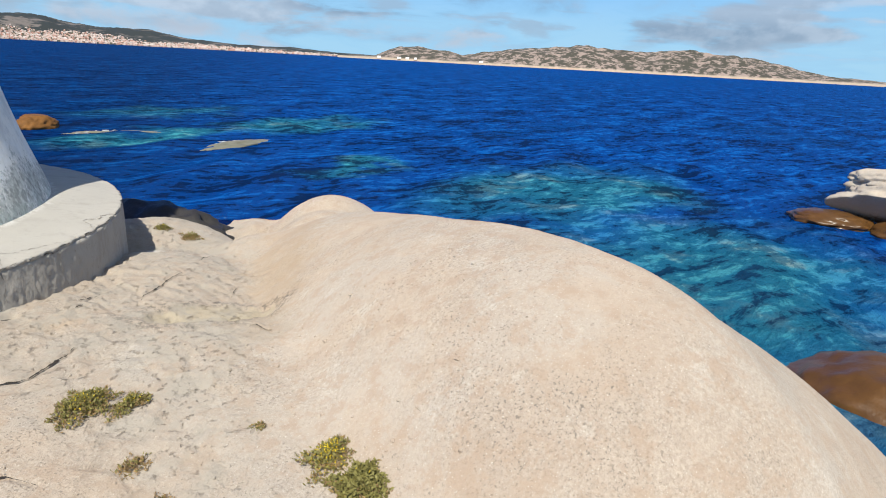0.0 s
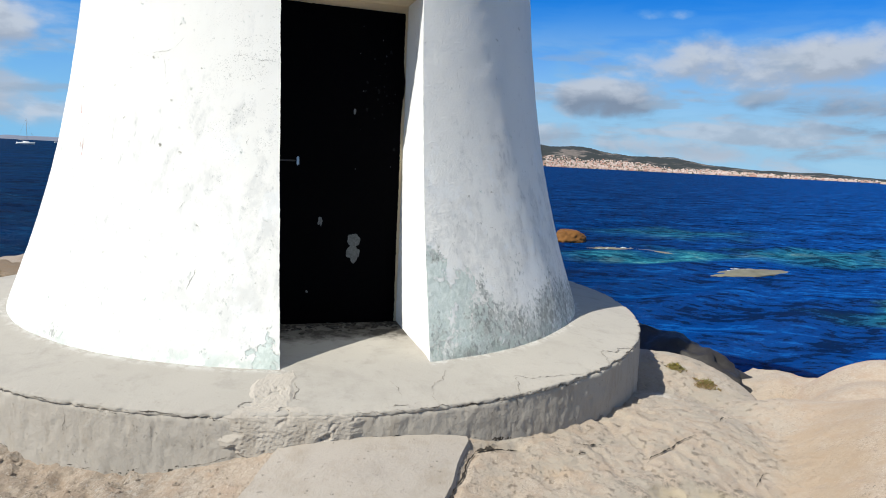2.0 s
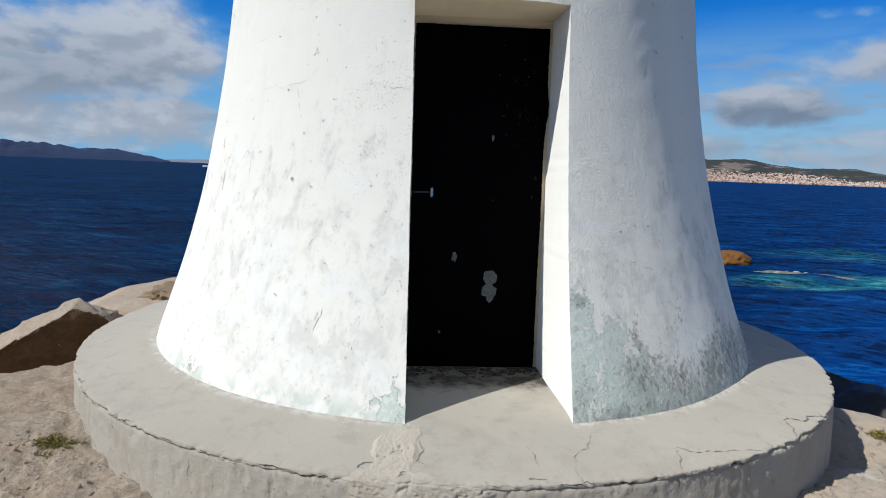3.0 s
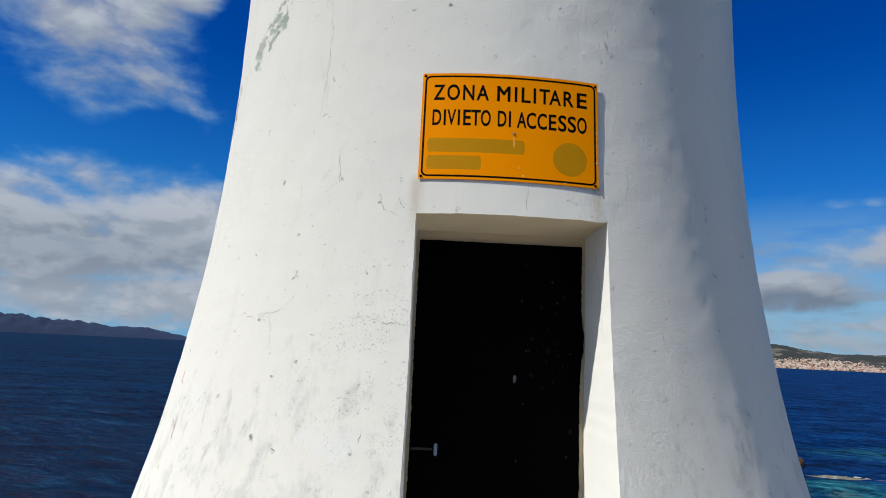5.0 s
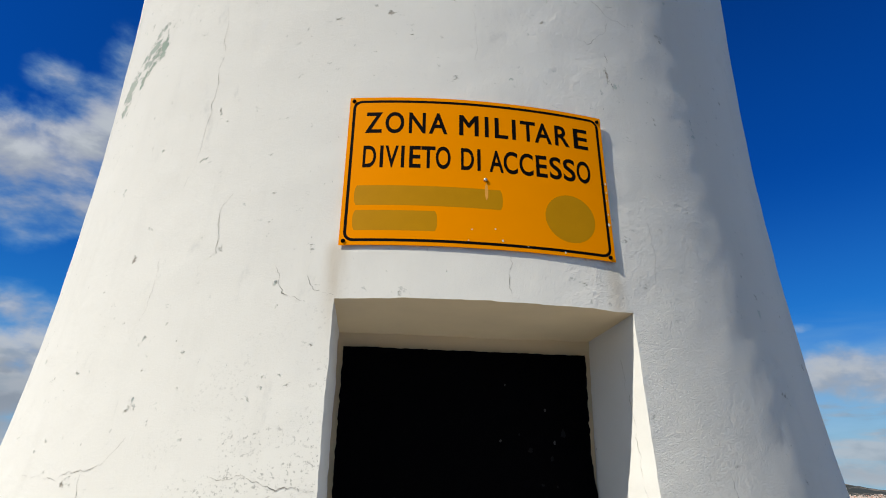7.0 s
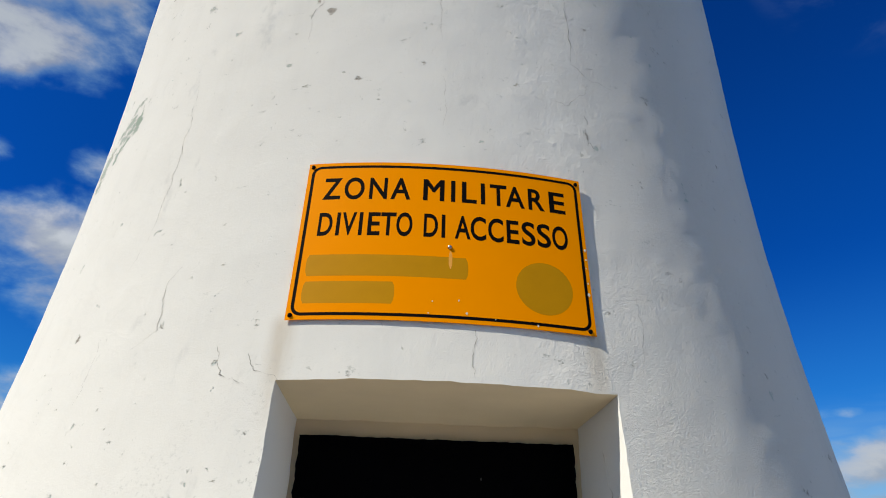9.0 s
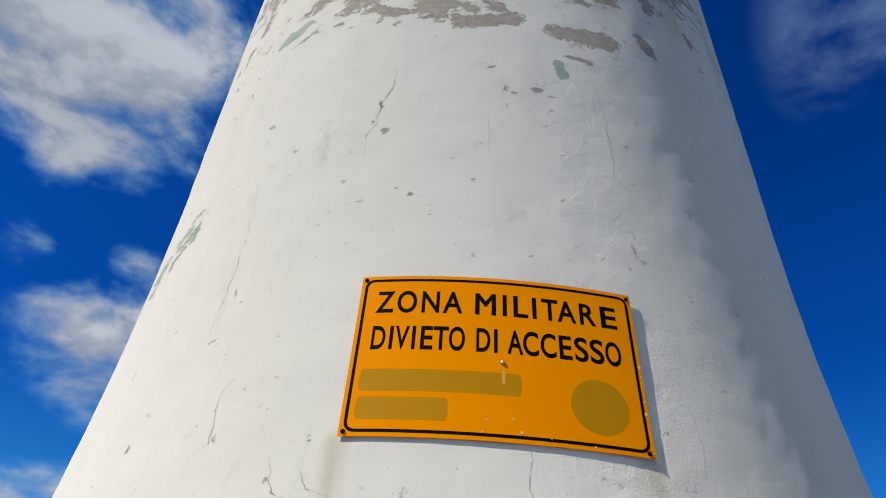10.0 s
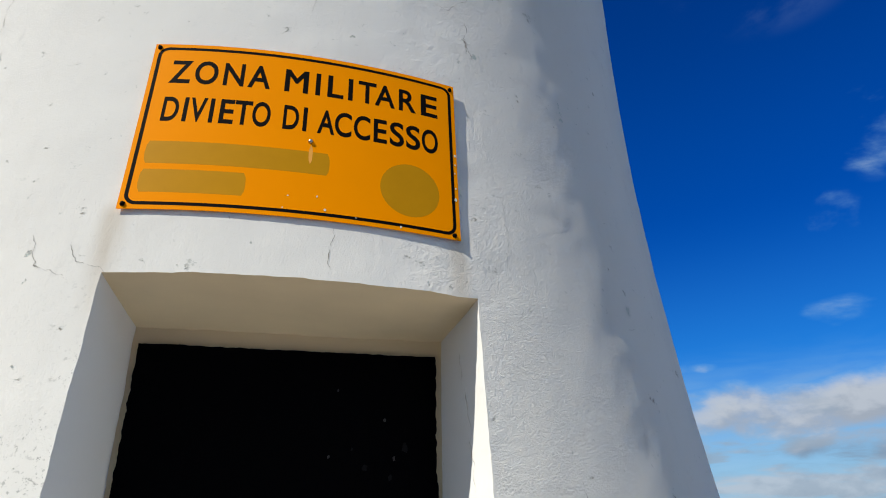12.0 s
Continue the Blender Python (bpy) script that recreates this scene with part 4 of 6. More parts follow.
def build_door():
    x0, x1, z0, z1 = AX - 0.350, AX + 0.372, -0.008, 1.880
    pts = []
    for a, b, steps in (((x0, z0), (x1, z0), 100), ((x1, z0), (x1, z1), 240), ((x1, z1), (x0, z1), 100), ((x0, z1), (x0, z0), 240)):
        for i in range(steps):
            x, z = a[0] + (b[0] - a[0]) * i / steps, a[1] + (b[1] - a[1]) * i / steps
            rag = 0.0035 * rough_noise((x, 0, z), 60.0, 2.0) + 0.003 * rough_noise((x, 0, z), 2.0, 4.0)
            if a[0] == b[0]:
                x += rag + (0.016 * math.exp(-((z - 1.46) / 0.10) ** 2) if x > 0 else 0.0)
            else:
                z += 0.5 * rag
            pts.append((x, z))
    door = under(part("door", plate(pts, DOOR_Y, 0.006), BLACK, None, "black painted sheet metal door, paint chipped", smooth=False), lighthouse)

    def on_door(name, bm, mat, label=""):
        ob = part(name, bm, mat, None, label, smooth=False)
        ob.parent = door
        return ob

    y = DOOR_Y - 0.006
    on_door("paint_chip", plate(blob_outline(0.085, 0.515, 0.034, 0.045, 1.0), y, 0.001), BARE, "grey patch of bare metal")
    on_door("paint_chip", plate(blob_outline(0.085, 0.44, 0.042, 0.055, 2.0), y, 0.0012), BARE)
    on_door("paint_chip", plate(blob_outline(-0.119, 0.63, 0.014, 0.026, 3.0), y, 0.001), BARE)
    on_door("paint_chip", plate(blob_outline(0.07, 1.29, 0.008, 0.016, 4.0), y, 0.001), BARE)
    on_door("paint_chip", plate(blob_outline(-0.19, 0.20, 0.007, 0.009, 5.0), y, 0.001), BARE)
    rng = random.Random(5)
    for i in range(9):
        s = rng.uniform(0.0015, 0.004)
        on_door("paint_chip", plate(blob_outline(rng.uniform(0.05, 0.32), rng.uniform(0.95, 1.8), s, s * rng.uniform(1, 2), 6.0 + i, 9), y, 0.0008), WORN)
    for i in range(26):
        s = rng.uniform(0.002, 0.008)
        on_door("paint_chip", plate(blob_outline(rng.gauss(0.20, 0.07), rng.gauss(1.45, 0.17), s, s * rng.uniform(0.8, 1.6), 30.0 + i, 12, 0.6), y, 0.0007), SCUFFED)
    # hasp and padlock
    bm = bmesh.new()
    bmesh.ops.create_cube(bm, size=1, matrix=Matrix.LocRotScale((-0.315, y - 0.004, 0.985), None, (0.09, 0.006, 0.010)))
    bmesh.ops.bevel(bm, geom=bm.edges[:], offset=0.002, segments=1, affect="EDGES")
    on_door("hasp", bm, WORN, "dark steel hasp")
    bm = bmesh.new()
    bmesh.ops.create_cube(bm, size=1, matrix=Matrix.LocRotScale((-0.257, y - 0.014, 0.985), None, (0.014, 0.020, 0.050)))
    bmesh.ops.bevel(bm, geom=bm.edges[:], offset=0.004, segments=2, affect="EDGES")
    on_door("padlock", bm, STEEL, "bright steel padlock")


build_tower()
build_door()


# ---------------------------------------------------------------- plinth
PX, PY, GROW = -0.005, 0.52, 0.07
plinth = thing("plinth", "round grey concrete plinth under the lighthouse, cracked and patched", "plinth", (PX, PY, 0))


RIM = 2.437 + GROW


def plinth_top(r):
    return 0.0 - 0.066 * max(0.0, (r - GROW - 1.95) / 0.45)


def plinth_bite(x, y, z):
    """Broken places along the screed's edge."""
    chip = max(0.0, rough_noise((x * 2.4, y * 2.4, 0), 5.0, 7.0) - 0.05)
    small = max(0.0, rough_noise((x * 2.4, y * 2.4, z * 2), 22.0, 3.0) - 0.05)
    return -0.030 * min(chip, 0.5) - 0.016 * small + 0.004 * rough_noise((x * 2.4, y * 2.4, z), 40.0, 3.0)


def plinth_relief(x, y, z):
    """Formwork waves, scabs and pits on the upright side."""
    p = (x * 2.5, y * 2.5, z)
    scab = max(0.0, rough_noise((p[0], p[1], z * 1.6), 5.0, 21.0) - 0.08)
    pit = max(0.0, rough_noise(p, 17.0, 9.0) - 0.22)
    return 0.004 * rough_noise(p, 3.0, 1.0) + 0.010 * min(scab, 0.3) + 0.0035 * rough_noise(p, 26.0, 5.0) - 0.012 * pit


def plinth_side(t, z, out=0.0):
    """A point on the upright side of the plinth."""
    x, y = math.sin(t), -math.cos(t)
    if z > -0.0945:
        r = RIM + plinth_bite(x, y, z)
    else:
        r = RIM - 0.003 + 0.012 * (-0.095 - z) / 0.55 + plinth_relief(x, y, z)
    return Vector((PX + (r + out) * x, PY + (r + out) * y, z))


def build_plinth():
    near, far_side = 1150, 90
    turns = [math.radians(-85 + 170 * i / near) for i in range(near)] + [math.radians(85 + 190 * i / far_side) for i in range(far_side)]

    def ring(prof, upright):
        verts = []
        for r, z, free in prof:
            r += GROW
            for t in turns:
                x, y = math.sin(t), -math.cos(t)
                out = free * plinth_bite(x, y, z)
                if upright:
                    out += upright * plinth_relief(x, y, z)
                lift = 0.004 * rough_noise((x * r, y * r, 0), 2.0, 3.0) if z > -0.08 else 0.0
                if free > 0.4 and z > -0.08:
                    lift += 0.35 * out
                verts.append((PX + (r + out) * x, PY + (r + out) * y, z + lift))
        return mesh_from("plinth", verts, grid_faces(len(prof), len(turns), True))

    top = [(r, plinth_top(r + GROW), 0.0) for r in np.linspace(0.6, 2.34, 22)]
    top += [(2.385, -0.0645, 0.15), (2.41, -0.066, 0.5), (2.424, -0.0672, 0.9), (2.432, -0.0690, 1.0), (2.4360, -0.0720, 1.0), (2.4370, -0.078, 1.0), (2.4366, -0.084, 1.1), (2.4350, -0.089, 1.25), (2.428, -0.0930, 1.5), (2.40, -0.096, 0.0)]
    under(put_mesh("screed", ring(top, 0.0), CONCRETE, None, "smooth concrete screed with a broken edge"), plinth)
    side = [(2.40, -0.086, 0.0), (2.428, -0.089, 0.5)] + [(2.434 + 0.012 * i / 22, -0.095 - 0.40 * i / 22, 0.0) for i in range(23)]
    under(put_mesh("base", ring(side, 1.0), CONCRETE), plinth)


build_plinth()


# ---------------------------------------------------------------- sign
sign = thing("warning_sign", "orange enamel warning sign bent round the white wall above the door", "sign", (AX, -1.08, 2.292))
SIGN_W, SIGN_H = 0.364, 0.2285


def sign_point(u, v, out=0.0):
    bend = 1.60
    z = 2.292 + v
    base = AY - tower_radius(z) - 0.003
    lift = 0.005 * max(0.0, u / SIGN_W) ** 2
    y = base + bend * (1 - math.cos(u / bend)) - lift - out
    return Vector((AX - 0.005 + (bend + out) * math.sin(u / bend), y, z - 0.008 * u))


def bent(name, outline_rows, mat, label="", thick=0.0015, out=0.0):
    """A quad strip grid in sign coordinates, bent on to the sign."""
    rows, cols = len(outline_rows), len(outline_rows[0])
    v = [sign_point(u, w_, out + thick) for row in outline_rows for u, w_ in row]
    v += [sign_point(u, w_, out) for row in outline_rows for u, w_ in row]
    f = grid_faces(rows, cols)
    n = rows * cols
    rim = [i for i in range(cols)] + [i * cols + cols - 1 for i in range(1, rows)] + [(rows - 1) * cols + i for i in range(cols - 2, -1, -1)] + [i * cols for i in range(rows - 2, 0, -1)]
    faces = f + [tuple(n + i for i in reversed(q)) for q in f] + [(rim[i], n + rim[i], n + rim[(i + 1) % len(rim)], rim[(i + 1) % len(rim)]) for i in range(len(rim))]
    return under(put_mesh(name, mesh_from(name, v, faces, False), mat, None, label), sign)


def ring_strip(w0, h0, rad, width):
    def loop(w_, h_, r_):
        pts = []
        for cx, cy, a0 in ((w_ - r_, h_ - r_, 0), (-w_ + r_, h_ - r_, 90), (-w_ + r_, -h_ + r_, 180), (w_ - r_, -h_ + r_, 270)):
            corner = [(cx + r_ * math.cos(radians(a0 + 15 * i)), cy + r_ * math.sin(radians(a0 + 15 * i))) for i in range(7)]
            if pts:
                a, b = pts[-1], corner[0]
                pts += [(a[0] + (b[0] - a[0]) * i / 16, a[1] + (b[1] - a[1]) * i / 16) for i in range(1, 16)]
            pts += corner
        a, b = pts[-1], pts[0]
        return pts + [(a[0] + (b[0] - a[0]) * i / 16, a[1] + (b[1] - a[1]) * i / 16) for i in range(1, 16)]
    outer, inner = loop(w0, h0, rad), loop(w0 - width, h0 - width, rad - width)
    n = len(outer)
    v = [sign_point(u, w_, 0.0021) for u, w_ in outer + inner]
    return mesh_from("border", v, [(i, (i + 1) % n, n + (i + 1) % n, n + i) for i in range(n)], False)


def bar_rows(u0, u1, v0, v1, ends=0.006, cols=24):
    rows = []
    for i in range(7):
        f = i / 6
        inset = ends * (1 - math.sqrt(max(0.0, 1 - (2 * f - 1) ** 2)))
        rows.append([(u0 + inset + (u1 - u0 - 2 * inset) * j / cols, v0 + (v1 - v0) * f) for j in range(cols + 1)])
    return rows


def glyph(char, weight):
    """One letter of the built-in font, made heavier and fitted to a unit square."""
    data = bpy.data.curves.new("glyph", "FONT")
    data.body, data.size, data.resolution_u, data.offset = char, 1.0, 5, weight
    ob = bpy.data.objects.new("glyph", data)
    scene.collection.objects.link(ob)
    bpy.context.view_layer.update()
    me = bpy.data.meshes.new_from_object(ob.evaluated_get(bpy.context.evaluated_depsgraph_get()))
    bpy.data.objects.remove(ob)
    xs, ys = [v.co.x for v in me.vertices], [v.co.y for v in me.vertices]
    x0, x1, y0, y1 = min(xs), max(xs), min(ys), max(ys)
    return [((x - x0) / (x1 - x0), (y - y0) / (y1 - y0)) for x, y in zip(xs, ys)], [tuple(p.vertices) for p in me.polygons]


def lettering(word, spots, v0, v1, weight):
    """A printed word; each letter has its own place along the line."""
    verts, faces = [], []
    for char, (u0, u1) in zip(word, spots):
        wide = 0.0019 if char == "M" else 0.0
        pts, polys = glyph(char, 0.0 if wide else weight)
        over = 0.0012 if char in "OCS" else 0.0
        for i, slip in enumerate((-wide, 0.0, wide) if wide else (0.0,)):
            start = len(verts)
            verts += [sign_point(u0 + wide + (u1 - u0 - 2 * wide) * x + slip, v0 - over + (v1 - v0 + 2 * over) * y, 0.0020 + 0.00005 * i) for x, y in pts]
            faces += [tuple(start + k for k in f) for f in polys]
    under(put_mesh("lettering", mesh_from("lettering", verts, faces, False), INK, None, word), sign)


def build_sign():
    bent("panel", [[(-SIGN_W + 2 * SIGN_W * j / 40, -SIGN_H + 2 * SIGN_H * i / 12) for j in range(41)] for i in range(13)], YELLOW, "", 0.0018)
    under(put_mesh("border", ring_strip(SIGN_W - 0.010, SIGN_H - 0.010, 0.026, 0.008), INK), sign)
    lettering("ZONA", ((-0.317, -0.269), (-0.261, -0.209), (-0.196, -0.150), (-0.141, -0.090)), 0.110, 0.178, 0.019)
    lettering("MILITARE", ((-0.058, -0.004), (0.013, 0.024), (0.041, 0.079), (0.090, 0.101), (0.114, 0.158), (0.155, 0.205), (0.215, 0.259), (0.272, 0.316)), 0.110, 0.177, 0.019)
    lettering("DIVIETO", ((-0.317, -0.281), (-0.271, -0.262), (-0.257, -0.221), (-0.214, -0.205), (-0.192, -0.161), (-0.160, -0.122), (-0.121, -0.081)), 0.000, 0.069, 0.018)
    lettering("DI", ((-0.053, -0.018), (-0.009, 0.000)), 0.000, 0.069, 0.018)
    lettering("ACCESSO", ((0.024, 0.063), (0.063, 0.102), (0.107, 0.146), (0.154, 0.186), (0.193, 0.228), (0.233, 0.269), (0.273, 0.315)), 0.000, 0.069, 0.018)
    bent("printed_bar", bar_rows(-0.333, 0.057, -0.114, -0.055), OLIVE, "olive printed bar", 0.00006, 0.00182)
    bent("printed_bar", bar_rows(-0.333, -0.115, -0.187, -0.129), OLIVE, "olive printed bar", 0.00006, 0.00182)
    rows = [[(0.243 + 0.071 * k / 8 * math.cos(2 * math.pi * j / 40), -0.118 + 0.071 * k / 8 * math.sin(2 * math.pi * j / 40)) for j in range(41)] for k in range(9)]
    under(put_mesh("printed_disc", mesh_from("printed_disc", [sign_point(u, v, 0.00188) for row in rows for u, v in row], grid_faces(9, 41), False), OLIVE, None, "olive printed disc"), sign)
    bent("scratch", bar_rows(0.0100, 0.0185, -0.088, -0.036, 0.004, 4), SCUFF, "pale scuff under the middle screw", 0.00004, 0.00192)
    for u, v, r in ((0.3595, 0.008, 0.0042), (0.3590, -0.020, 0.0025), (0.3560, -0.120, 0.0045), (0.3575, -0.088, 0.0028), (0.357, -0.045, 0.002), (0.053, -0.203, 0.0035), (-0.035, -0.207, 0.002), (0.035, -0.171, 0.0022), (-0.026, -0.176, 0.0018), (0.220, -0.219, 0.003), (0.12, -0.213, 0.0016)):
        pts = [(u + r * (0.8 + 0.5 * noise.noise(Vector((u * 90, v * 90, k)))) * math.cos(k * math.pi / 5), v + 1.3 * r * (0.8 + 0.5 * noise.noise(Vector((v * 70, u * 70, k)))) * math.sin(k * math.pi / 5)) for k in range(10)]
        under(put_mesh("enamel_chip", mesh_from("enamel_chip", [sign_point(a, b, 0.0023) for a, b in pts], [tuple(range(10))], False), CHIP, None, "pale chip in the enamel"), sign)
    for u, v in ((-0.352, 0.217), (0.352, 0.214), (-0.352, -0.217), (0.348, -0.218), (0.012, -0.027)):
        bm = bmesh.new()
        bmesh.ops.create_cone(bm, cap_ends=True, segments=14, radius1=0.006, radius2=0.004, depth=0.006)
        bmesh.ops.transform(bm, matrix=Matrix.Translation(sign_point(u, v, 0.004)) @ pose(0, 0, 0, 90, 0, 0), verts=bm.verts)
        under(part("screw", bm, STEEL if abs(u) < 0.1 else INK), sign)


build_sign()


# ---------------------------------------------------------------- distance
def far_ridge(name, label, profile, dist, depth, mat, seed, rows=14, rough=0.12, kind="structure", category="hills"):
    """A hill at the horizon; profile gives degrees round from north and degrees up."""
    az = np.linspace(profile[0][0], profile[-1][0], 260)
    el = np.interp(az, [p[0] for p in profile], [p[1] for p in profile])
    verts = []
    for i in range(rows):
        f = i / (rows - 1)
        for a, e in zip(az, el):
            d = dist + depth * f
            h = (dist + depth * 0.6) * math.tan(radians(max(e, 0.0))) * math.sin(min(1.0, f / 0.62) * math.pi / 2) ** 0.8
            if f > 0.62:
                h *= 1 - (f - 0.62) * 1.5
            x, y = d * math.sin(radians(a)), d * math.cos(radians(a))
            h *= 1 + rough * rough_noise((x, y, 0), 0.012, seed) * (0.2 if i == 0 else 1.0)
            verts.append((x, y, SEA - 0.4 + h + (6.0 * rough * max(0, rough_noise((x, y, 0), 0.03, seed)) if i else 0.0)))
    return tagged(put_mesh(name, mesh_from(name, verts, grid_faces(rows, 260)), mat), label, category, kind=kind)


def hill_material(name, scrub, stone, share, scale):
    m, n = material(name, 0.95, 0.0, 0.1)
    px, py, pz = n.xyz(n.pos)
    k = n.noise(n.pos, scale, 7.0, 0.65, 0.3)
    kk = n.noise(n.pos, scale * 4, 5.0, 0.6)
    col = n.mix(n.step(n.math("ADD", k, n.math("MULTIPLY", kk, 0.25)), share, share + 0.10), scrub, n.mix(kk, tuple(c * 0.6 for c in stone), stone))
    col = n.mix(n.step(pz, SEA + 7.0, SEA + 2.5, 0.0, 0.8), col, (0.50, 0.40, 0.30))
    finish(n, col)
    return m


SCRUB_HILL = hill_material("scrub_hill", (0.040, 0.046, 0.046), (0.20, 0.175, 0.16), 0.64, 0.012)
STONE_HILL = hill_material("stony_hill", (0.075, 0.070, 0.056), (0.38, 0.30, 0.255), 0.60, 0.050)
# the blue of distance haze is put into the mountains' own colour
FAR_HILL = plain("haze_blue_hill", (0.014, 0.032, 0.090), 1.0, 0.0, 0.3, 0.01)
far_ridge("backdrop", "scrubby hills behind a coastal town across the water", [(14, 0.4), (20, 1.4), (25, 1.8), (29, 1.75), (31, 1.35), (34, 1.2), (36.5, 1.2), (39, 0.75), (43, 0.5), (47, 0.5), (51, 0.3), (54, 0.25), (56, 0.2)], 2300, 700, SCRUB_HILL, 1.0)
far_ridge("backdrop", "stony island with scrub across the water", [(51, 0.1), (54, 0.25), (56, 1.0), (58, 1.25), (60, 0.95), (61.5, 0.6), (64, 1.1), (66, 1.45), (69, 1.7), (71, 1.85), (74, 1.75), (77, 1.6), (80, 1.75), (83, 1.75), (86, 1.2), (88, 0.8), (91, 0.4), (96, 0.2)], 1500, 420, STONE_HILL, 4.0, rows=22, rough=0.25)
far_ridge("backdrop", "mountains across the strait, blue haze put into their colour", [(-60, 0.9), (-50, 1.5), (-42, 1.1), (-36, 1.4), (-31.7, 1.2), (-29, 1.05), (-27, 0.95), (-25, 0.8), (-23.5, 0.85), (-22, 0.65), (-20.5, 0.4), (-19, 0.1)], 3800, 700, FAR_HILL, 9.0, rough=0.30)
# the coast's grey-blue holds its haze as plain colour
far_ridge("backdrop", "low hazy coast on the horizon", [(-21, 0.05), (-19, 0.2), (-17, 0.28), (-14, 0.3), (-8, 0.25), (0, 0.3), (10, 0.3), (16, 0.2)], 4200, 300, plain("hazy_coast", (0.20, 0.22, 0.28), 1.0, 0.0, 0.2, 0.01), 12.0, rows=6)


# ---------------------------------------------------------------- town across the water
def box_house(verts, faces, x, y, z, w_, d_, h, roof):
    """One far house: four walls and a low gable roof."""
    turn = math.atan2(x, y)
    ca, sa = math.cos(turn), math.sin(turn)
    start = len(verts)
    for lx, ly, lz in ((-w_, -d_, 0), (w_, -d_, 0), (w_, d_, 0), (-w_, d_, 0), (-w_, -d_, h), (w_, -d_, h), (w_, d_, h), (-w_, d_, h), (-w_, 0, h + roof), (w_, 0, h + roof)):
        verts.append((x + ca * lx + sa * ly, y - sa * lx + ca * ly, z + lz))
    faces += [tuple(start + i for i in f) for f in ((0, 1, 5, 4), (1, 2, 6, 5), (2, 3, 7, 6), (3, 0, 4, 7), (4, 5, 9, 8), (6, 7, 8, 9), (5, 6, 9), (7, 4, 8))]


def town_material():
    m, n = material("town_walls", 0.9, 0.0, 0.2)
    pick = n.node("ShaderNodeNewGeometry").outputs["Random Per Island"]
    ramp = n.node("ShaderNodeValToRGB")
    ramp.color_ramp.interpolation = "CONSTANT"
    shades = ((0.0, (0.55, 0.47, 0.43)), (0.20, (0.50, 0.36, 0.31)), (0.40, (0.58, 0.51, 0.47)), (0.55, (0.42, 0.24, 0.19)), (0.72, (0.50, 0.40, 0.35)), (0.82, (0.12, 0.11, 0.08)))
    for i, (at, c) in enumerate(shades):
        e = ramp.color_ramp.elements[i] if i < 2 else ramp.color_ramp.elements.new(at)
        e.position, e.color = at, (*c, 1)
    n.put(ramp.inputs[0], pick)
    finish(n, ramp.outputs[0])
    return m


def build_town():
    rng = random.Random(11)
    verts, faces = [], []
    for _ in range(4200):
        az = rng.triangular(24.0, 51.0, 28.5) if rng.random() < 0.8 else rng.uniform(36, 51)
        rise = np.interp(az, (24, 27, 33, 38, 44, 51), (40, 38, 27, 15, 9, 3))
        f = rng.random() ** 1.7
        d = 2262 + 160 * f
        z = SEA + 1.0 + rise * f
        box_house(verts, faces, d * math.sin(radians(az)), d * math.cos(radians(az)), z - 4, rng.uniform(1.2, 3.4), rng.uniform(2, 4), 3.2 + rng.uniform(1.0, 4.5), rng.uniform(0, 2.0))
    tagged(put_mesh("distant_town", mesh_from("distant_town", verts, faces, False), town_material()), "white and pink houses of a coastal town across the water", "town", kind="stuff")
    verts, faces = [], []
    for az, d in ((56.2, 1508), (56.9, 1512), (57.6, 1506), (63.2, 1520), (54.5, 1506)):
        box_house(verts, faces, d * math.sin(radians(az)), d * math.cos(radians(az)), SEA + 3, rng.uniform(2.5, 5), 3, 3.5, 1.2)
    tagged(put_mesh("distant_houses", mesh_from("distant_houses", verts, faces, False), plain("white_house", (0.75, 0.72, 0.68), 0.9)), "few white houses on the far island shore", "houses", kind="stuff")


build_town()


# ---------------------------------------------------------------- rocks
def rock(name, label, at, size, mat, seed, cuts=(), wild=0.22, fine=0.05, turn=0.0, detail=5, group="", face_tint=None):
    bm = bmesh.new()
    bmesh.ops.create_icosphere(bm, subdivisions=detail, radius=1.0)
    for v in bm.verts:
        p = v.co.normalized()
        r = 1 + wild * rough_noise(p, 1.1, seed) + fine * rough_noise(p, 4.0, seed + 3)
        q = p * r
        for n_, d_ in cuts:
            n_ = Vector(n_).normalized()
            over = q.dot(n_) - d_
            if over > 0:
                q -= n_ * over * 0.94
        v.co = Vector((q.x * size[0], q.y * size[1], q.z * size[2]))
    if face_tint:
        # one face of another colour
        bm.normal_update()
        for f in bm.faces:
            if f.normal.dot(Vector(face_tint[0]).normalized()) > 0.82:
                f.material_index = 1
    ob = part(name, bm, mat)
    if face_tint:
        ob.data.materials.append(face_tint[1])
    ob.location = at
    ob.rotation_euler = (0, 0, radians(turn))
    return tagged(ob, label, "rock", group)


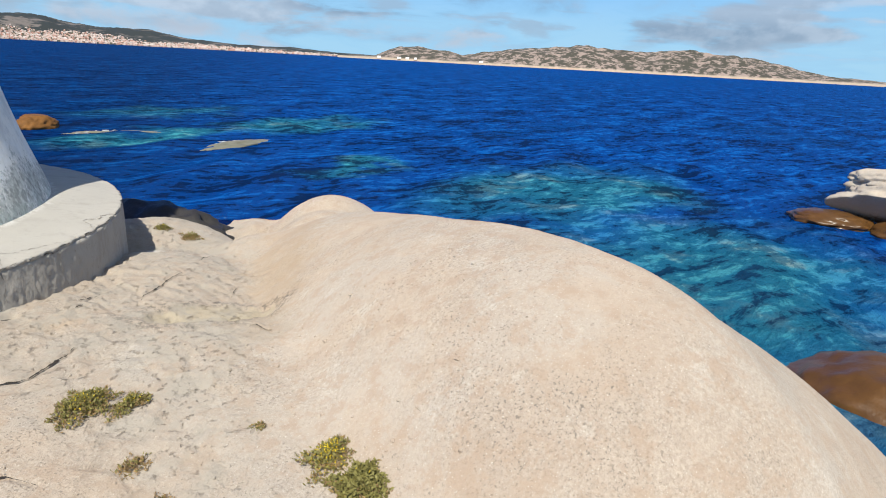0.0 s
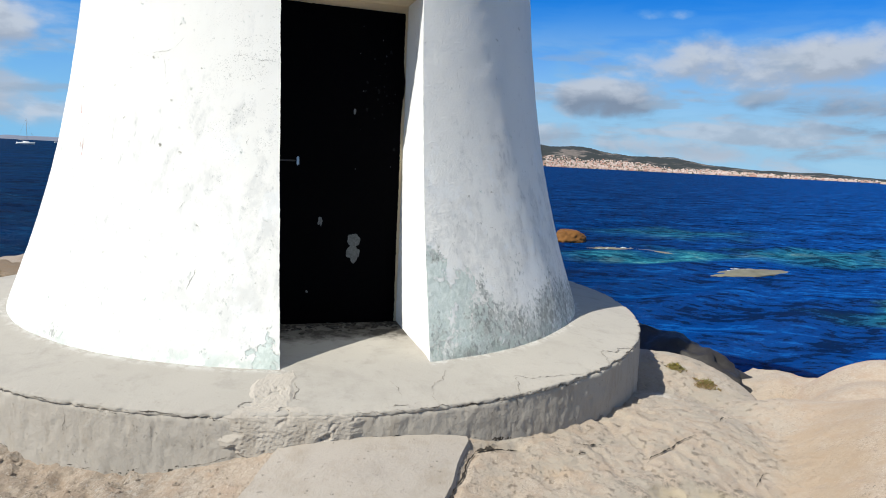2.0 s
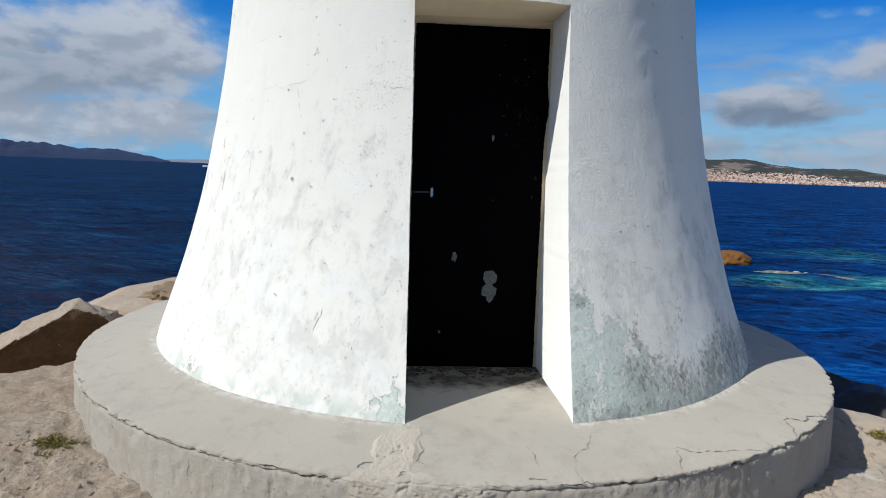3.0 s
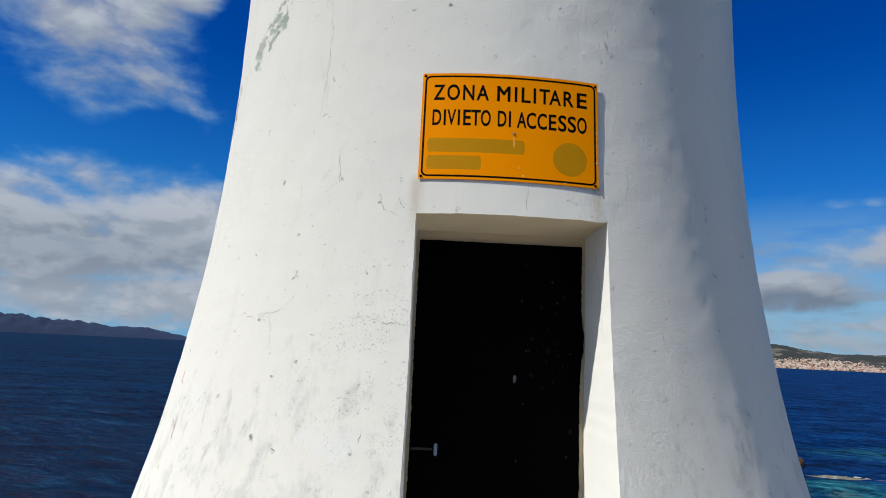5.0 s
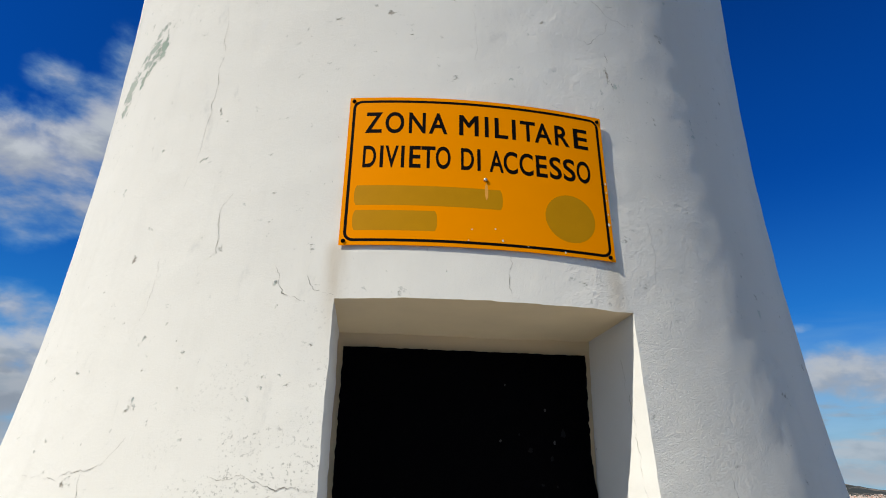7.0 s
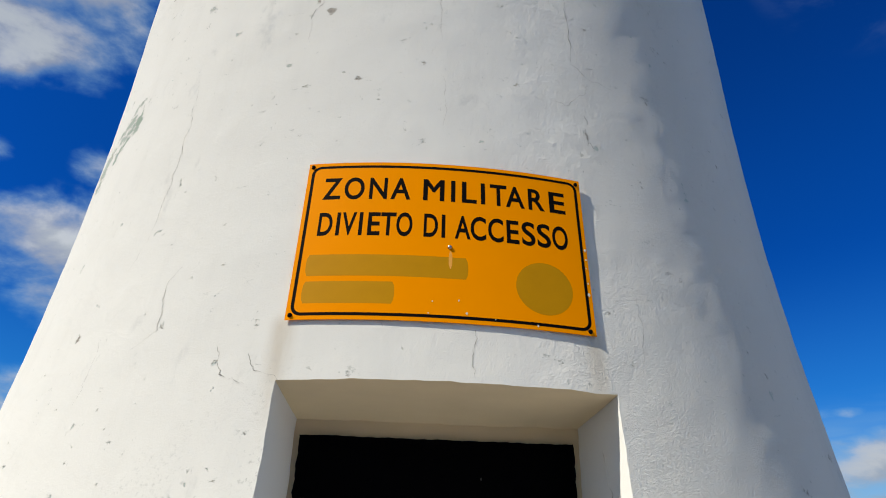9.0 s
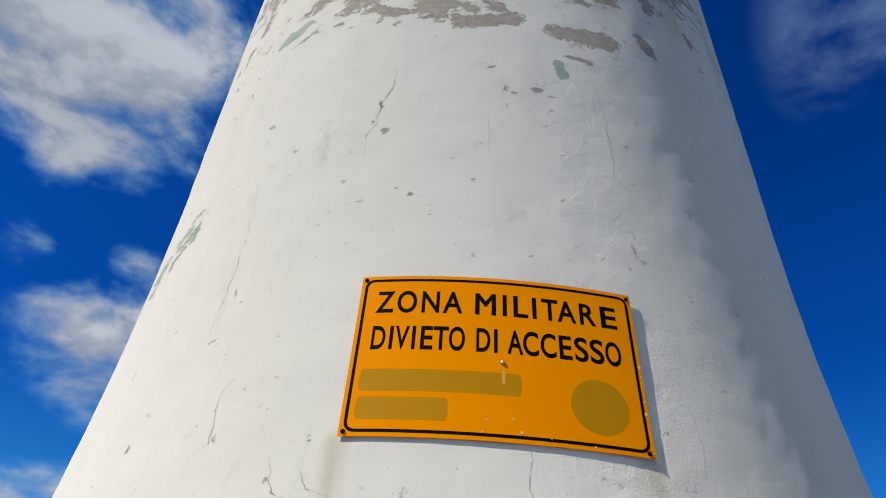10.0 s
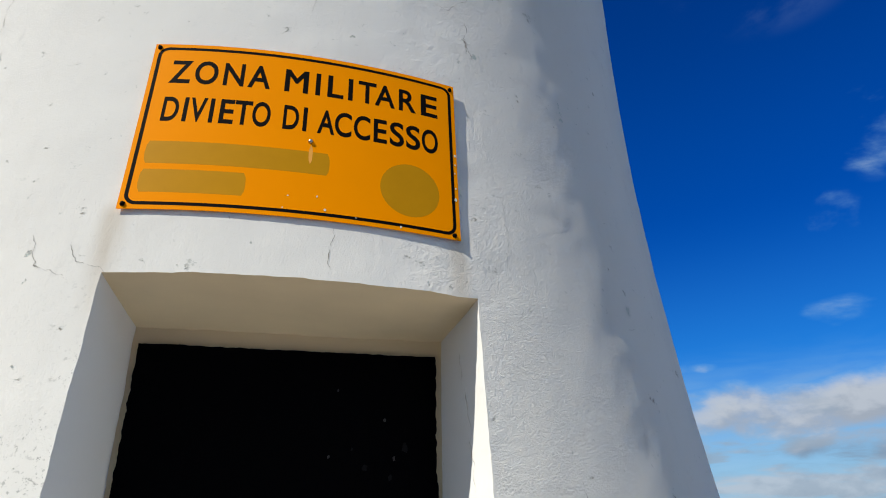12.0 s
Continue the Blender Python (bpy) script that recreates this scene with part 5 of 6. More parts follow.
def boulder(label, at, size, planes, face_tint, seed):
    """A block split along flat faces; planes are points and normals in the world."""
    bm = bmesh.new()
    bmesh.ops.create_icosphere(bm, subdivisions=6, radius=1.0)
    for v in bm.verts:
        q = Vector((v.co.x * size[0], v.co.y * size[1], v.co.z * size[2])) + Vector(at)
        for p, n_ in planes * 4:
            n_ = Vector(n_).normalized()
            rough = 0.05 * rough_noise(q, 2.2, seed + n_.x) + 0.018 * rough_noise(q, 9.0, seed + 2)
            over = (q - Vector(p)).dot(n_) - rough
            if over > 0:
                q -= n_ * over
        q += Vector((0.012, 0.010, 0.014)) * rough_noise(q, 14.0, seed + 5)
        v.co = q - Vector(at)
    bm.normal_update()
    # the face turned from the sun gets the darker colour, its shade painted in
    for f in bm.faces:
        if f.normal.dot(Vector(face_tint[0]).normalized()) > 0.66:
            f.material_index = 1
    ob = part("boulder", bm, ROCK)
    ob.data.materials.append(face_tint[1])
    ob.location = at
    return tagged(ob, label, "rock")


boulder("angular beige granite boulder beside the plinth, broken face brown with painted shade", (-3.60, 1.85, -0.62), (1.05, 0.95, 0.85), (
    ((-3.36, 1.41, -0.11), (-0.42, -0.62, 1.0)), ((-3.29, 1.60, -0.12), (0.05, 0.65, 1.0)), ((-3.55, 1.25, -0.24), (-0.45, 0.75, 1.0)), ((-3.08, 1.57, -0.14), (0.75, 0.2, 1.0)), ((-3.10, 1.21, -0.24), (0.34, -0.90, -0.25)), ((-2.90, 1.50, -0.40), (1.0, 0.0, 0.0)),
), ((0.34, -0.90, -0.25), ROCK_BROWN_SHADE), 2.0)
rock("shore_rock", "broken brown granite outcrop behind the plinth", (-2.80, 2.75, -0.36), (0.34, 0.26, 0.17), ROCK_RUBBLE, 6.0, (((0.1, -0.3, 1), 0.7),), 0.30, 0.22, 30)
rock("shore_rock", "smooth pale granite slab rising behind the plinth", (-2.55, 3.1, -0.75), (1.35, 0.9, 0.62), ROCK, 5.0, (((-0.2, -0.2, 1), 0.8),), 0.15, 0.04, 20)
rock("shore_rock", "dark wet rock at the water behind the plinth", (3.5, 0.75, -1.10), (0.65, 1.0, 0.46), ROCK_DARK, 7.0, (), 0.3, 0.14, 15)
rock("shore_rock", "small beige rock on the shore", (4.35, 0.0, -1.25), (0.75, 0.6, 0.45), ROCK, 8.0, (), 0.2, 0.05)
rock("sea_rock", "orange lichen rock standing in the sea", (14.2, 22.9, -2.45), (1.0, 0.7, 0.55), ROCK_ORANGE, 11.0, (((0, 0, 1), 0.85),), 0.2, 0.06, 30)
rock("sea_rock", "low pale rock awash in the sea", (17.3, 14.3, -2.64), (2.3, 0.8, 0.24), ROCK_AWASH, 13.0, (), 0.25, 0.08, 10)
rock("sea_rock", "long low rock awash in the sea", (15.9, 19.9, -2.62), (2.4, 0.6, 0.16), ROCK_AWASH, 14.0, (), 0.25, 0.08, -35)
rock("sea_rock", "pale weathered granite rock hollowed underneath, in the sea", (19.2, -7.5, -1.85), (1.2, 1.5, 0.62), ROCK_PALE, 17.0, (((-1, 0.3, -0.6), 0.55),), 0.28, 0.06)
rock("sea_rock", "pale rounded granite knob on a sea rock", (19.3, -7.25, -1.40), (0.6, 0.95, 0.34), ROCK_PALE, 19.0, (), 0.25, 0.08)
rock("sea_rock", "brown wet rock at the waterline", (18.6, -6.0, -2.45), (0.8, 1.0, 0.28), ROCK_WET, 21.0, (), 0.2, 0.05)
rock("sea_rock", "brown wet rock at the waterline", (18.2, -8.0, -2.55), (0.9, 1.1, 0.40), ROCK_WET, 22.0, (), 0.2, 0.05)
rock("sea_rock", "brown wet rounded boulder below the headland", (8.0, -7.0, -2.75), (1.0, 1.5, 0.60), ROCK_WET, 24.0, (), 0.15, 0.04)
rock("sea_rock", "dark brown submerged boulder below the headland", (6.6, -7.4, -2.95), (1.1, 1.3, 0.50), ROCK_WET, 26.0, (), 0.15, 0.04)


# ---------------------------------------------------------------- sailing boats
def sailboat(at, length, turn, label):
    boat = thing("sailboat", label, "boat", at, "boats at sea")
    white, dark = plain("white_hull", (0.8, 0.8, 0.8), 0.4), plain("mast_grey", (0.25, 0.25, 0.27), 0.4)
    k = length / 10
    bm = bmesh.new()
    rings = []
    for i in range(11):
        f = i / 10
        half = 1.5 * math.sin(min(1.0, 0.25 + f * 1.0) * math.pi / 2 if f < 0.6 else (1 - f) / 0.4 * math.pi / 2) * k
        x = (f - 0.5) * 10 * k
        rings.append([bm.verts.new((x, y * half, z * k)) for y, z in ((-1, 1.1 + 0.25 * f), (-0.9, 0.4), (-0.4, -0.3), (0.4, -0.3), (0.9, 0.4), (1, 1.1 + 0.25 * f))])
    for a, b in zip(rings, rings[1:]):
        for i in range(6):
            bm.faces.new((a[i], a[(i + 1) % 6], b[(i + 1) % 6], b[i]))
    bm.faces.new(rings[0])
    bmesh.ops.recalc_face_normals(bm, faces=bm.faces)
    hull = part("hull", bm, white, boat)
    bm = bmesh.new()
    bmesh.ops.create_cube(bm, size=1, matrix=Matrix.LocRotScale((0.3 * k, 0, 1.5 * k), None, (3.4 * k, 1.6 * k, 0.7 * k)))
    bmesh.ops.bevel(bm, geom=bm.edges[:], offset=0.15 * k, segments=2, affect="EDGES")
    part("cabin", bm, white, boat)
    for name, a, b, r in (("mast", (0.8, 0, 1), (0.8, 0, 15.5), 0.11), ("boom", (0.8, 0, 2.6), (-3.8, 0, 2.7), 0.16), ("stay", (4.9, 0, 1.3), (0.8, 0, 15.2), 0.04), ("stay", (-4.9, 0, 1.3), (0.8, 0, 15.3), 0.04)):
        a, b = Vector(a) * k, Vector(b) * k
        bm = bmesh.new()
        bmesh.ops.create_cone(bm, cap_ends=True, segments=8, radius1=r * k, radius2=r * k * 0.8, depth=(b - a).length)
        bmesh.ops.transform(bm, matrix=Matrix.Translation((a + b) / 2) @ (b - a).to_track_quat("Z", "Y").to_matrix().to_4x4(), verts=bm.verts)
        part(name, bm, dark, boat)
    boat.rotation_euler = (0, 0, radians(turn))


def out_at(az, d, z=SEA):
    return (d * math.sin(radians(az)), d * math.cos(radians(az)), z)


sailboat(out_at(-16.0, 520), 11.0, 8, "white sailing boat with bare mast, at anchor")
sailboat(out_at(-13.9, 1100), 10.0, 70, "small far sailing boat with bare mast")


# ---------------------------------------------------------------- cracks, patches and slab
GROUND = bpy.data.objects["ground"]


def ribbon(points, width, lay, jag=0.3, steps=16, seed=0):
    """A jagged tapering strip along points; lay(a, b) puts it on its surface."""
    line = []
    for (a0, b0), (a1, b1) in zip(points, points[1:]):
        for i in range(steps):
            f = i / steps
            line.append((a0 + (a1 - a0) * f, b0 + (b1 - b0) * f))
    line.append(points[-1])
    verts, n = [], len(line)
    for i, (a, b) in enumerate(line):
        a2, b2 = line[min(i + 1, n - 1)]
        a1, b1 = line[max(i - 1, 0)]
        dx_, dy_ = a2 - a1, b2 - b1
        size = math.hypot(dx_, dy_) or 1.0
        nx, ny = -dy_ / size, dx_ / size
        wide = width * (0.15 + 0.85 * math.sin(math.pi * min(1.0, (i + 0.6) / n) ** 0.8)) * max(0.05, 0.8 + 1.5 * noise.noise(Vector((a * 45, b * 45, seed * 3.7))))
        off = (noise.noise(Vector((a * 22, b * 22, seed * 1.3))) * 1.0 + noise.noise(Vector((a * 70, b * 70, seed * 2.1))) * 0.5 + noise.noise(Vector((a * 170, b * 170, seed * 0.9))) * 0.35) * jag * 0.03
        for k in (-0.5, 0.5):
            verts.append(lay(a + nx * (off + k * wide), b + ny * (off + k * wide)))
    return verts, [(2 * i, 2 * i + 1, 2 * i + 3, 2 * i + 2) for i in range(n - 1)]


def on_wall(a, b):
    return wall_point(a / 1.52, b, 0.0012)


def on_ground(x, y):
    return Vector((x, y, ground_at(x, y) + ground_detail(x, y) + 0.006))


def in_crack(x, y):
    wx, wy = ragged(x, y)
    x, y = float(x - wx), float(y - wy)
    return on_ground(x, y) + Vector((0, 0, 0.003 - 0.92 * float(carve(x, y))))


def on_plinth_top(x, y):
    r = math.hypot(x - PX, y - PY)
    return Vector((x, y, plinth_top(r) + 0.004 * rough_noise(((x - PX), (y - PY), 0), 2.0, 3.0) + 0.0025))


def crack(points, width, lay, parent, seed, jag=0.3, mat=None):
    v, f = ribbon(points, width, lay, jag, 24, seed)
    ob = put_mesh("crack", mesh_from("crack", v, f, False), mat or CRACK)
    return under(ob, parent)


def wall_line(*pts):
    return [(radians(a) * 1.52, z) for a, z in pts]


WALL_CRACKS = (
    (wall_line((-14.1, 3.47), (-14.3, 3.36), (-15.8, 3.27), (-15.7, 3.18), (-16.9, 3.15), (-16.8, 3.02)), 0.0033),
    (wall_line((-32.2, 2.97), (-31.4, 2.82), (-31.4, 2.68), (-31.6, 2.49), (-32.2, 2.36), (-33.8, 2.27)), 0.0015),
    (wall_line((-25.7, 2.25), (-27.0, 2.21), (-26.6, 2.13), (-26.1, 2.07), (-28.8, 2.03)), 0.0017),
    (wall_line((14.1, 3.38), (14.3, 3.25), (14.6, 3.07), (14.5, 2.98), (16.9, 2.93), (20.0, 2.92)), 0.0022),
    (wall_line((-16.4, 1.99), (-15.5, 1.95), (-12.9, 1.92)), 0.0017),
    (wall_line((-19.3, 2.02), (-18.5, 1.94), (-15.9, 1.91)), 0.0017),
    (wall_line((-31.3, 1.60), (-33.0, 1.53), (-35.6, 1.52), (-40.0, 1.50), (-45.7, 1.51)), 0.0019),
    (wall_line((-35.3, 1.52), (-34.6, 1.45), (-34.5, 1.38)), 0.0014),
    (wall_line((-12.9, 1.48), (-15.9, 1.49), (-19.2, 1.51), (-22.0, 1.506)), 0.0017),
    (wall_line((2.3, 2.05), (2.4, 1.935)), 0.0017),
    (wall_line((-1.5, 3.20), (-1.0, 3.08), (-1.2, 2.98)), 0.0011),
    (wall_line((-0.8, 2.86), (-0.5, 2.74), (-0.6, 2.66)), 0.0011),
    (wall_line((13.0, 3.29), (12.8, 3.36), (12.2, 3.40)), 0.0016), (wall_line((16.5, 2.93), (15.8, 2.86), (13.2, 2.80), (12.0, 2.81)), 0.0014), (wall_line((15.5, 2.79), (15.4, 2.70), (16.0, 2.64)), 0.0022),
    (wall_line((23.4, 0.69), (26.0, 0.67), (28.8, 0.64)), 0.0030), (wall_line((-33.7, 2.08), (-33.5, 1.98), (-34.2, 1.90)), 0.0012), (wall_line((-45.5, 1.16), (-47.2, 1.18), (-49.4, 1.08)), 0.0022),
    (wall_line((-45.5, 1.16), (-45.0, 1.06), (-44.2, 0.98)), 0.0016), (wall_line((-35.0, 3.82), (-32.0, 3.84), (-29.5, 3.90), (-28.0, 3.95)), 0.0040), (wall_line((6.0, 3.40), (5.6, 3.34)), 0.0016), (wall_line((0.6, 3.36), (0.4, 3.27)), 0.0014),
    (wall_line((-25.0, 0.33), (-24.4, 0.40), (-23.9, 0.44)), 0.0040), (wall_line((-18.0, 1.06), (-17.8, 1.10)), 0.0030), (wall_line((-22.0, 0.86), (-21.8, 0.90)), 0.0030), (wall_line((-28.0, 0.72), (-27.4, 0.76)), 0.0030),
    (wall_line((12.2, 1.80), (12.6, 1.62), (12.3, 1.45)), 0.0012), (wall_line((18.0, 2.25), (18.2, 2.12), (17.8, 1.98)), 0.0012), (wall_line((22.0, 1.55), (22.5, 1.42)), 0.0014),
)
for i, (line, width) in enumerate(WALL_CRACKS):
    crack(line, width * 0.62, on_wall, lighthouse, i, 0.32)

RED_MARK = plain("red_chalk", (0.62, 0.42, 0.40), 0.9, 0.0, 0.3, 40.0)
for pts in (((-58.6, 1.26), (-58.2, 1.20), (-57.0, 1.19)), ((-54.8, 1.06), (-54.3, 0.99), (-54.0, 0.93)), ((-56.0, 1.04), (-55.2, 1.00))):
    crack(wall_line(*pts), 0.008, on_wall, lighthouse, 40, 0.1, RED_MARK).name = "chalk_mark"

# plinth: mortar patch over the front edge, and its cracks
def build_mortar():
    prof = [(2.00, plinth_top(2.00) + 0.001), (2.15, plinth_top(2.15) + 0.004), (2.30, plinth_top(2.30) + 0.006), (2.42, -0.056), (2.48, -0.062), (2.512, -0.080), (2.520, -0.12), (2.524, -0.16), (2.526, -0.20), (2.530, -0.24), (2.540, -0.32)]
    rows, cols = 190, 150
    rs, zs_ = np.interp(np.linspace(0, 1, rows), np.linspace(0, 1, len(prof)), [p[0] for p in prof]), np.interp(np.linspace(0, 1, rows), np.linspace(0, 1, len(prof)), [p[1] for p in prof])
    verts = []
    for i in range(rows):
        f = i / (rows - 1)
        a0 = float(np.interp(f, (0, 0.30, 0.5, 1), (-0.222, -0.228, -0.250, -0.262))) + 0.020 * rough_noise((f, 0.0, 0.0), 7.0, 3.0)
        a1 = float(np.interp(f, (0, 0.30, 0.42, 0.5, 1), (-0.146, -0.142, -0.100, -0.012, -0.015))) + 0.018 * rough_noise((f, 1.0, 0.0), 8.0, 9.0)
        for j in range(cols):
            g = j / (cols - 1)
            t = a0 + (a1 - a0) * g
            edge = min(1.0, 9 * min(g, 1 - g), 8 * f + 0.05)
            p = (rs[i] * math.sin(t), rs[i] * math.cos(t), zs_[i])
            hole = max(0.0, rough_noise(p, 10.0, 31.0) - 0.33)
            grit = 0.009 * rough_noise(p, 6.0, 2.0) + 0.002 * rough_noise(p, 30.0, 6.0) + 0.003 * rough_noise(p, 80.0, 4.0) - 0.06 * hole
            out = (-0.02 if f > 0.35 else 0.0) * (1 - edge) + grit * edge
            up_ = -0.01 * (1 - edge) * (f <= 0.35) + (0.6 * grit * edge if f < 0.4 else 0.0)
            verts.append((PX + (rs[i] + out) * math.sin(t), PY - (rs[i] + out) * math.cos(t), zs_[i] + up_))
    under(put_mesh("mortar_patch", mesh_from("mortar_patch", verts, grid_faces(rows, cols)), MORTAR, None, "rough gritty mortar repair"), plinth)


build_mortar()


def on_plinth_side(a, z):
    return plinth_side(a / 2.52, z, 0.0016)


TOP_CRACKS = (
    (((17.3, 2.505), (18.6, 2.43), (19.6, 2.345)), 0.006), (((19.6, 2.345), (21.0, 2.40), (22.6, 2.41), (26.0, 2.46), (29.6, 2.50)), 0.006),
    (((38.4, 2.385), (39.5, 2.40), (40.8, 2.46), (42.4, 2.45), (44.6, 2.50), (46.2, 2.505)), 0.011), (((38.4, 2.385), (37.2, 2.45), (35.0, 2.505)), 0.006),
    (((11.4, 2.18), (10.0, 2.28), (8.6, 2.30), (7.3, 2.38), (6.8, 2.50)), 0.005), (((3.4, 2.25), (4.0, 2.31), (3.6, 2.38)), 0.004),
    (((-8.4, 2.20), (-7.6, 2.28), (-8.2, 2.36), (-7.0, 2.40)), 0.007), (((-13.6, 2.44), (-12.9, 2.40), (-12.2, 2.40)), 0.014), (((2.2, 2.47), (2.9, 2.465), (3.9, 2.47)), 0.018),
)
for i, (line, width) in enumerate(TOP_CRACKS):
    crack([(PX + r * math.sin(radians(d)), PY - r * math.cos(radians(d))) for d, r in line], width * 0.6, on_plinth_top, plinth, 60 + i, 0.4)
for i, (line, width) in enumerate((
    ([(-0.10, -0.10), (-0.105, -0.17), (-0.09, -0.23)], 0.005), ([(-1.35, -0.09), (-1.36, -0.18), (-1.34, -0.29)], 0.003), ([(0.74, -0.08), (0.75, -0.16), (0.74, -0.26)], 0.005), ([(-0.95, -0.12), (-0.94, -0.25)], 0.002),
)):
    crack(line, width, on_plinth_side, plinth, 80 + i, 0.4)


def round_line(a0, a1, z0, z1, n=10):
    """A line round the plinth's side, in degrees and heights."""
    return [(radians(a0 + (a1 - a0) * i / n) * 2.52, z0 + (z1 - z0) * i / n + 0.006 * noise.noise(Vector((a0 + i * 2.3, z0 * 9, 4.0)))) for i in range(n + 1)]


def foot_line(a0, a1, n=12):
    """The joint between the plinth and the ground."""
    turns = [radians(a0 + (a1 - a0) * i / n) for i in range(n + 1)]
    return [(t * 2.52, on_ground(PX + 2.52 * math.sin(t), PY - 2.52 * math.cos(t)).z + 0.003) for t in turns]


EDGE_GAP = plain("edge_gap", (0.07, 0.06, 0.05), 0.95, 0.0, 0.4, 40.0)
rng_edge = random.Random(12)
edge_lines = [([(-0.32, -0.10), (-0.36, -0.13), (-0.33, -0.15)], 0.012), ([(-0.42, -0.17), (-0.30, -0.18), (-0.24, -0.175)], 0.007), ([(-0.14, -0.12), (-0.17, -0.16)], 0.010)]
start = -76.0
while start < 62.0:
    # the screed's lower edge has come away in short uneven lengths
    long_ = rng_edge.uniform(1.5, 6.0)
    if not -15.0 < start + long_ / 2 < -1.5:
        z = -0.083 + rng_edge.uniform(-0.009, 0.008)
        edge_lines.append((round_line(start, start + long_, z, z + rng_edge.uniform(-0.012, 0.012), 5), rng_edge.uniform(0.002, 0.007) * (1.5 if -0.5 < start < 12 else 1.0)))
    start += long_ * rng_edge.uniform(0.85, 1.25)
edge_lines += [(foot_line(-60, -24), 0.008), (foot_line(-26, -14), 0.012), (foot_line(-9, 12), 0.008), (foot_line(13.5, 17, 6), 0.03)]
for i, (line, width) in enumerate(edge_lines):
    crack(line, width * 0.7, on_plinth_side, plinth, 180 + i, 0.35, EDGE_GAP)


def crack_edge(y):
    """How far right the slab reaches at y."""
    return float(np.interp(-y, (1.95, 2.0, 2.26, 2.56, 2.92, 3.6), (0.46, 0.45, 0.29, 0.09, -0.10, -0.35)))


def build_slab():
    rows, cols = 90, 80
    verts = []
    for i in range(rows):
        y = -1.96 - 1.7 * i / (rows - 1)
        left = -0.42 - 0.75 * (-1.96 - y) + 0.06 * rough_noise((y, 1.0, 0.0), 4.0, 7.0)
        right = crack_edge(y) - 0.004 + 0.018 * rough_noise((y, 0.0, 0.0), 5.0, 3.0)
        for j in range(cols):
            g = j / (cols - 1)
            x = left + (right - left) * g
            lift = 0.003 if min(g, 1 - g) > 0.012 else -0.03
            verts.append((x, y, ground_at(x, y) + lift + 0.003 * rough_noise((x, y, 0), 3.0)))
    ob = put_mesh("slab", mesh_from("slab", verts, grid_faces(rows, cols), False), SLAB)
    tagged(ob, "thin worn concrete slab laid on the granite before the plinth", "slab", kind="structure")


build_slab()
GAP = plain("deep_joint", (0.035, 0.028, 0.022), 0.95, 0.0, 0.4, 40.0)
for i, (pts, width) in enumerate(GROUND_CRACKS):
    crack(pts, width * 0.75, in_crack, GROUND, 100 + i, 0.06, GAP)

# ---------------------------------------------------------------- plants
LEAF = plain("grey_green_leaf", (0.19, 0.17, 0.05), 0.7, 0.0, 0.6, 60.0)
LEAF_OLD = plain("brown_leaf", (0.27, 0.18, 0.08), 0.8, 0.0, 0.5, 60.0)
FLOWER = plain("yellow_flower", (0.62, 0.46, 0.02), 0.6, 0.0, 0.2, 60.0)


def leaves(rng, at, rx, ry, high, count, size):
    verts, faces = [], []
    for _ in range(count):
        a, r = rng.uniform(0, 2 * math.pi), rng.random() ** 0.6
        k = 0.75 + 0.75 * rough_noise((math.cos(a), math.sin(a), at[0]), 2.2, at[1])
        x, y = rx * r * k * math.cos(a), ry * r * k * math.sin(a)
        z = ground_at(at[0] + x, at[1] + y) - ground_at(at[0], at[1]) + high * (1 - r ** 2) * rng.random() + 0.004
        d = Vector((rng.gauss(0, 1), rng.gauss(0, 1), rng.uniform(0.1, 1.3))).normalized()
        w_ = d.cross(Vector((rng.gauss(0, 1), rng.gauss(0, 1), rng.gauss(0, 1)))).normalized() * size * rng.uniform(0.14, 0.3)
        p, l = Vector((x, y, z)), size * rng.uniform(0.6, 1.4)
        start = len(verts)
        verts += [p, p + d * l * 0.5 + w_, p + d * l, p + d * l * 0.5 - w_]
        faces.append((start, start + 1, start + 2, start + 3))
    return verts, faces


def plant(name, label, at, rx, ry, high, count, seed, flowers=0, size=0.03, old=0.3):
    rng = random.Random(seed)
    at = (at[0], at[1], ground_at(*at) + ground_detail(*at))
    top = thing(name, label, "plant", at, "plants on the rock")
    v, f = leaves(rng, at, rx, ry, high, int(count * (1 - old)), size)
    tagged(put_mesh("foliage", mesh_from("foliage", v, f, False), LEAF, top), kind="stuff")
    if old:
        v, f = leaves(rng, at, rx * 1.05, ry * 1.05, high * 0.5, int(count * old), size)
        tagged(put_mesh("dry_foliage", mesh_from("dry_foliage", v, f, False), LEAF_OLD, top, "dry brown leaves"), kind="stuff")
    if flowers:
        v, f = leaves(rng, at, rx * 0.8, ry * 0.8, high * 1.2, flowers, size * 0.7)
        tagged(put_mesh("flowers", mesh_from("flowers", v, f, False), FLOWER, top, "small yellow flowers"), kind="stuff")
    return top


plant("rock_plant", "low green cushion plant with yellow flowers in a rock crevice", (0.50, -2.88), 0.16, 0.12, 0.055, 2860, 1, 195, 0.015, 0.4)
plant("rock_plant", "trailing green cushion plant on bare granite", (0.64, -2.99), 0.14, 0.06, 0.035, 1300, 2, 75, 0.015, 0.45)
plant("rock_plant", "yellow flowering low plant on bare granite", (0.90, -3.86), 0.15, 0.10, 0.06, 1560, 3, 390, 0.016, 0.4)
plant("rock_plant", "dense dark green low plant on bare granite", (0.84, -4.06), 0.13, 0.12, 0.09, 3900, 4, 30, 0.020, 0.15)
plant("rock_plant", "dry brown tuft on bare granite", (0.42, -3.30), 0.10, 0.06, 0.03, 416, 5, 0, 0.014, 0.8)
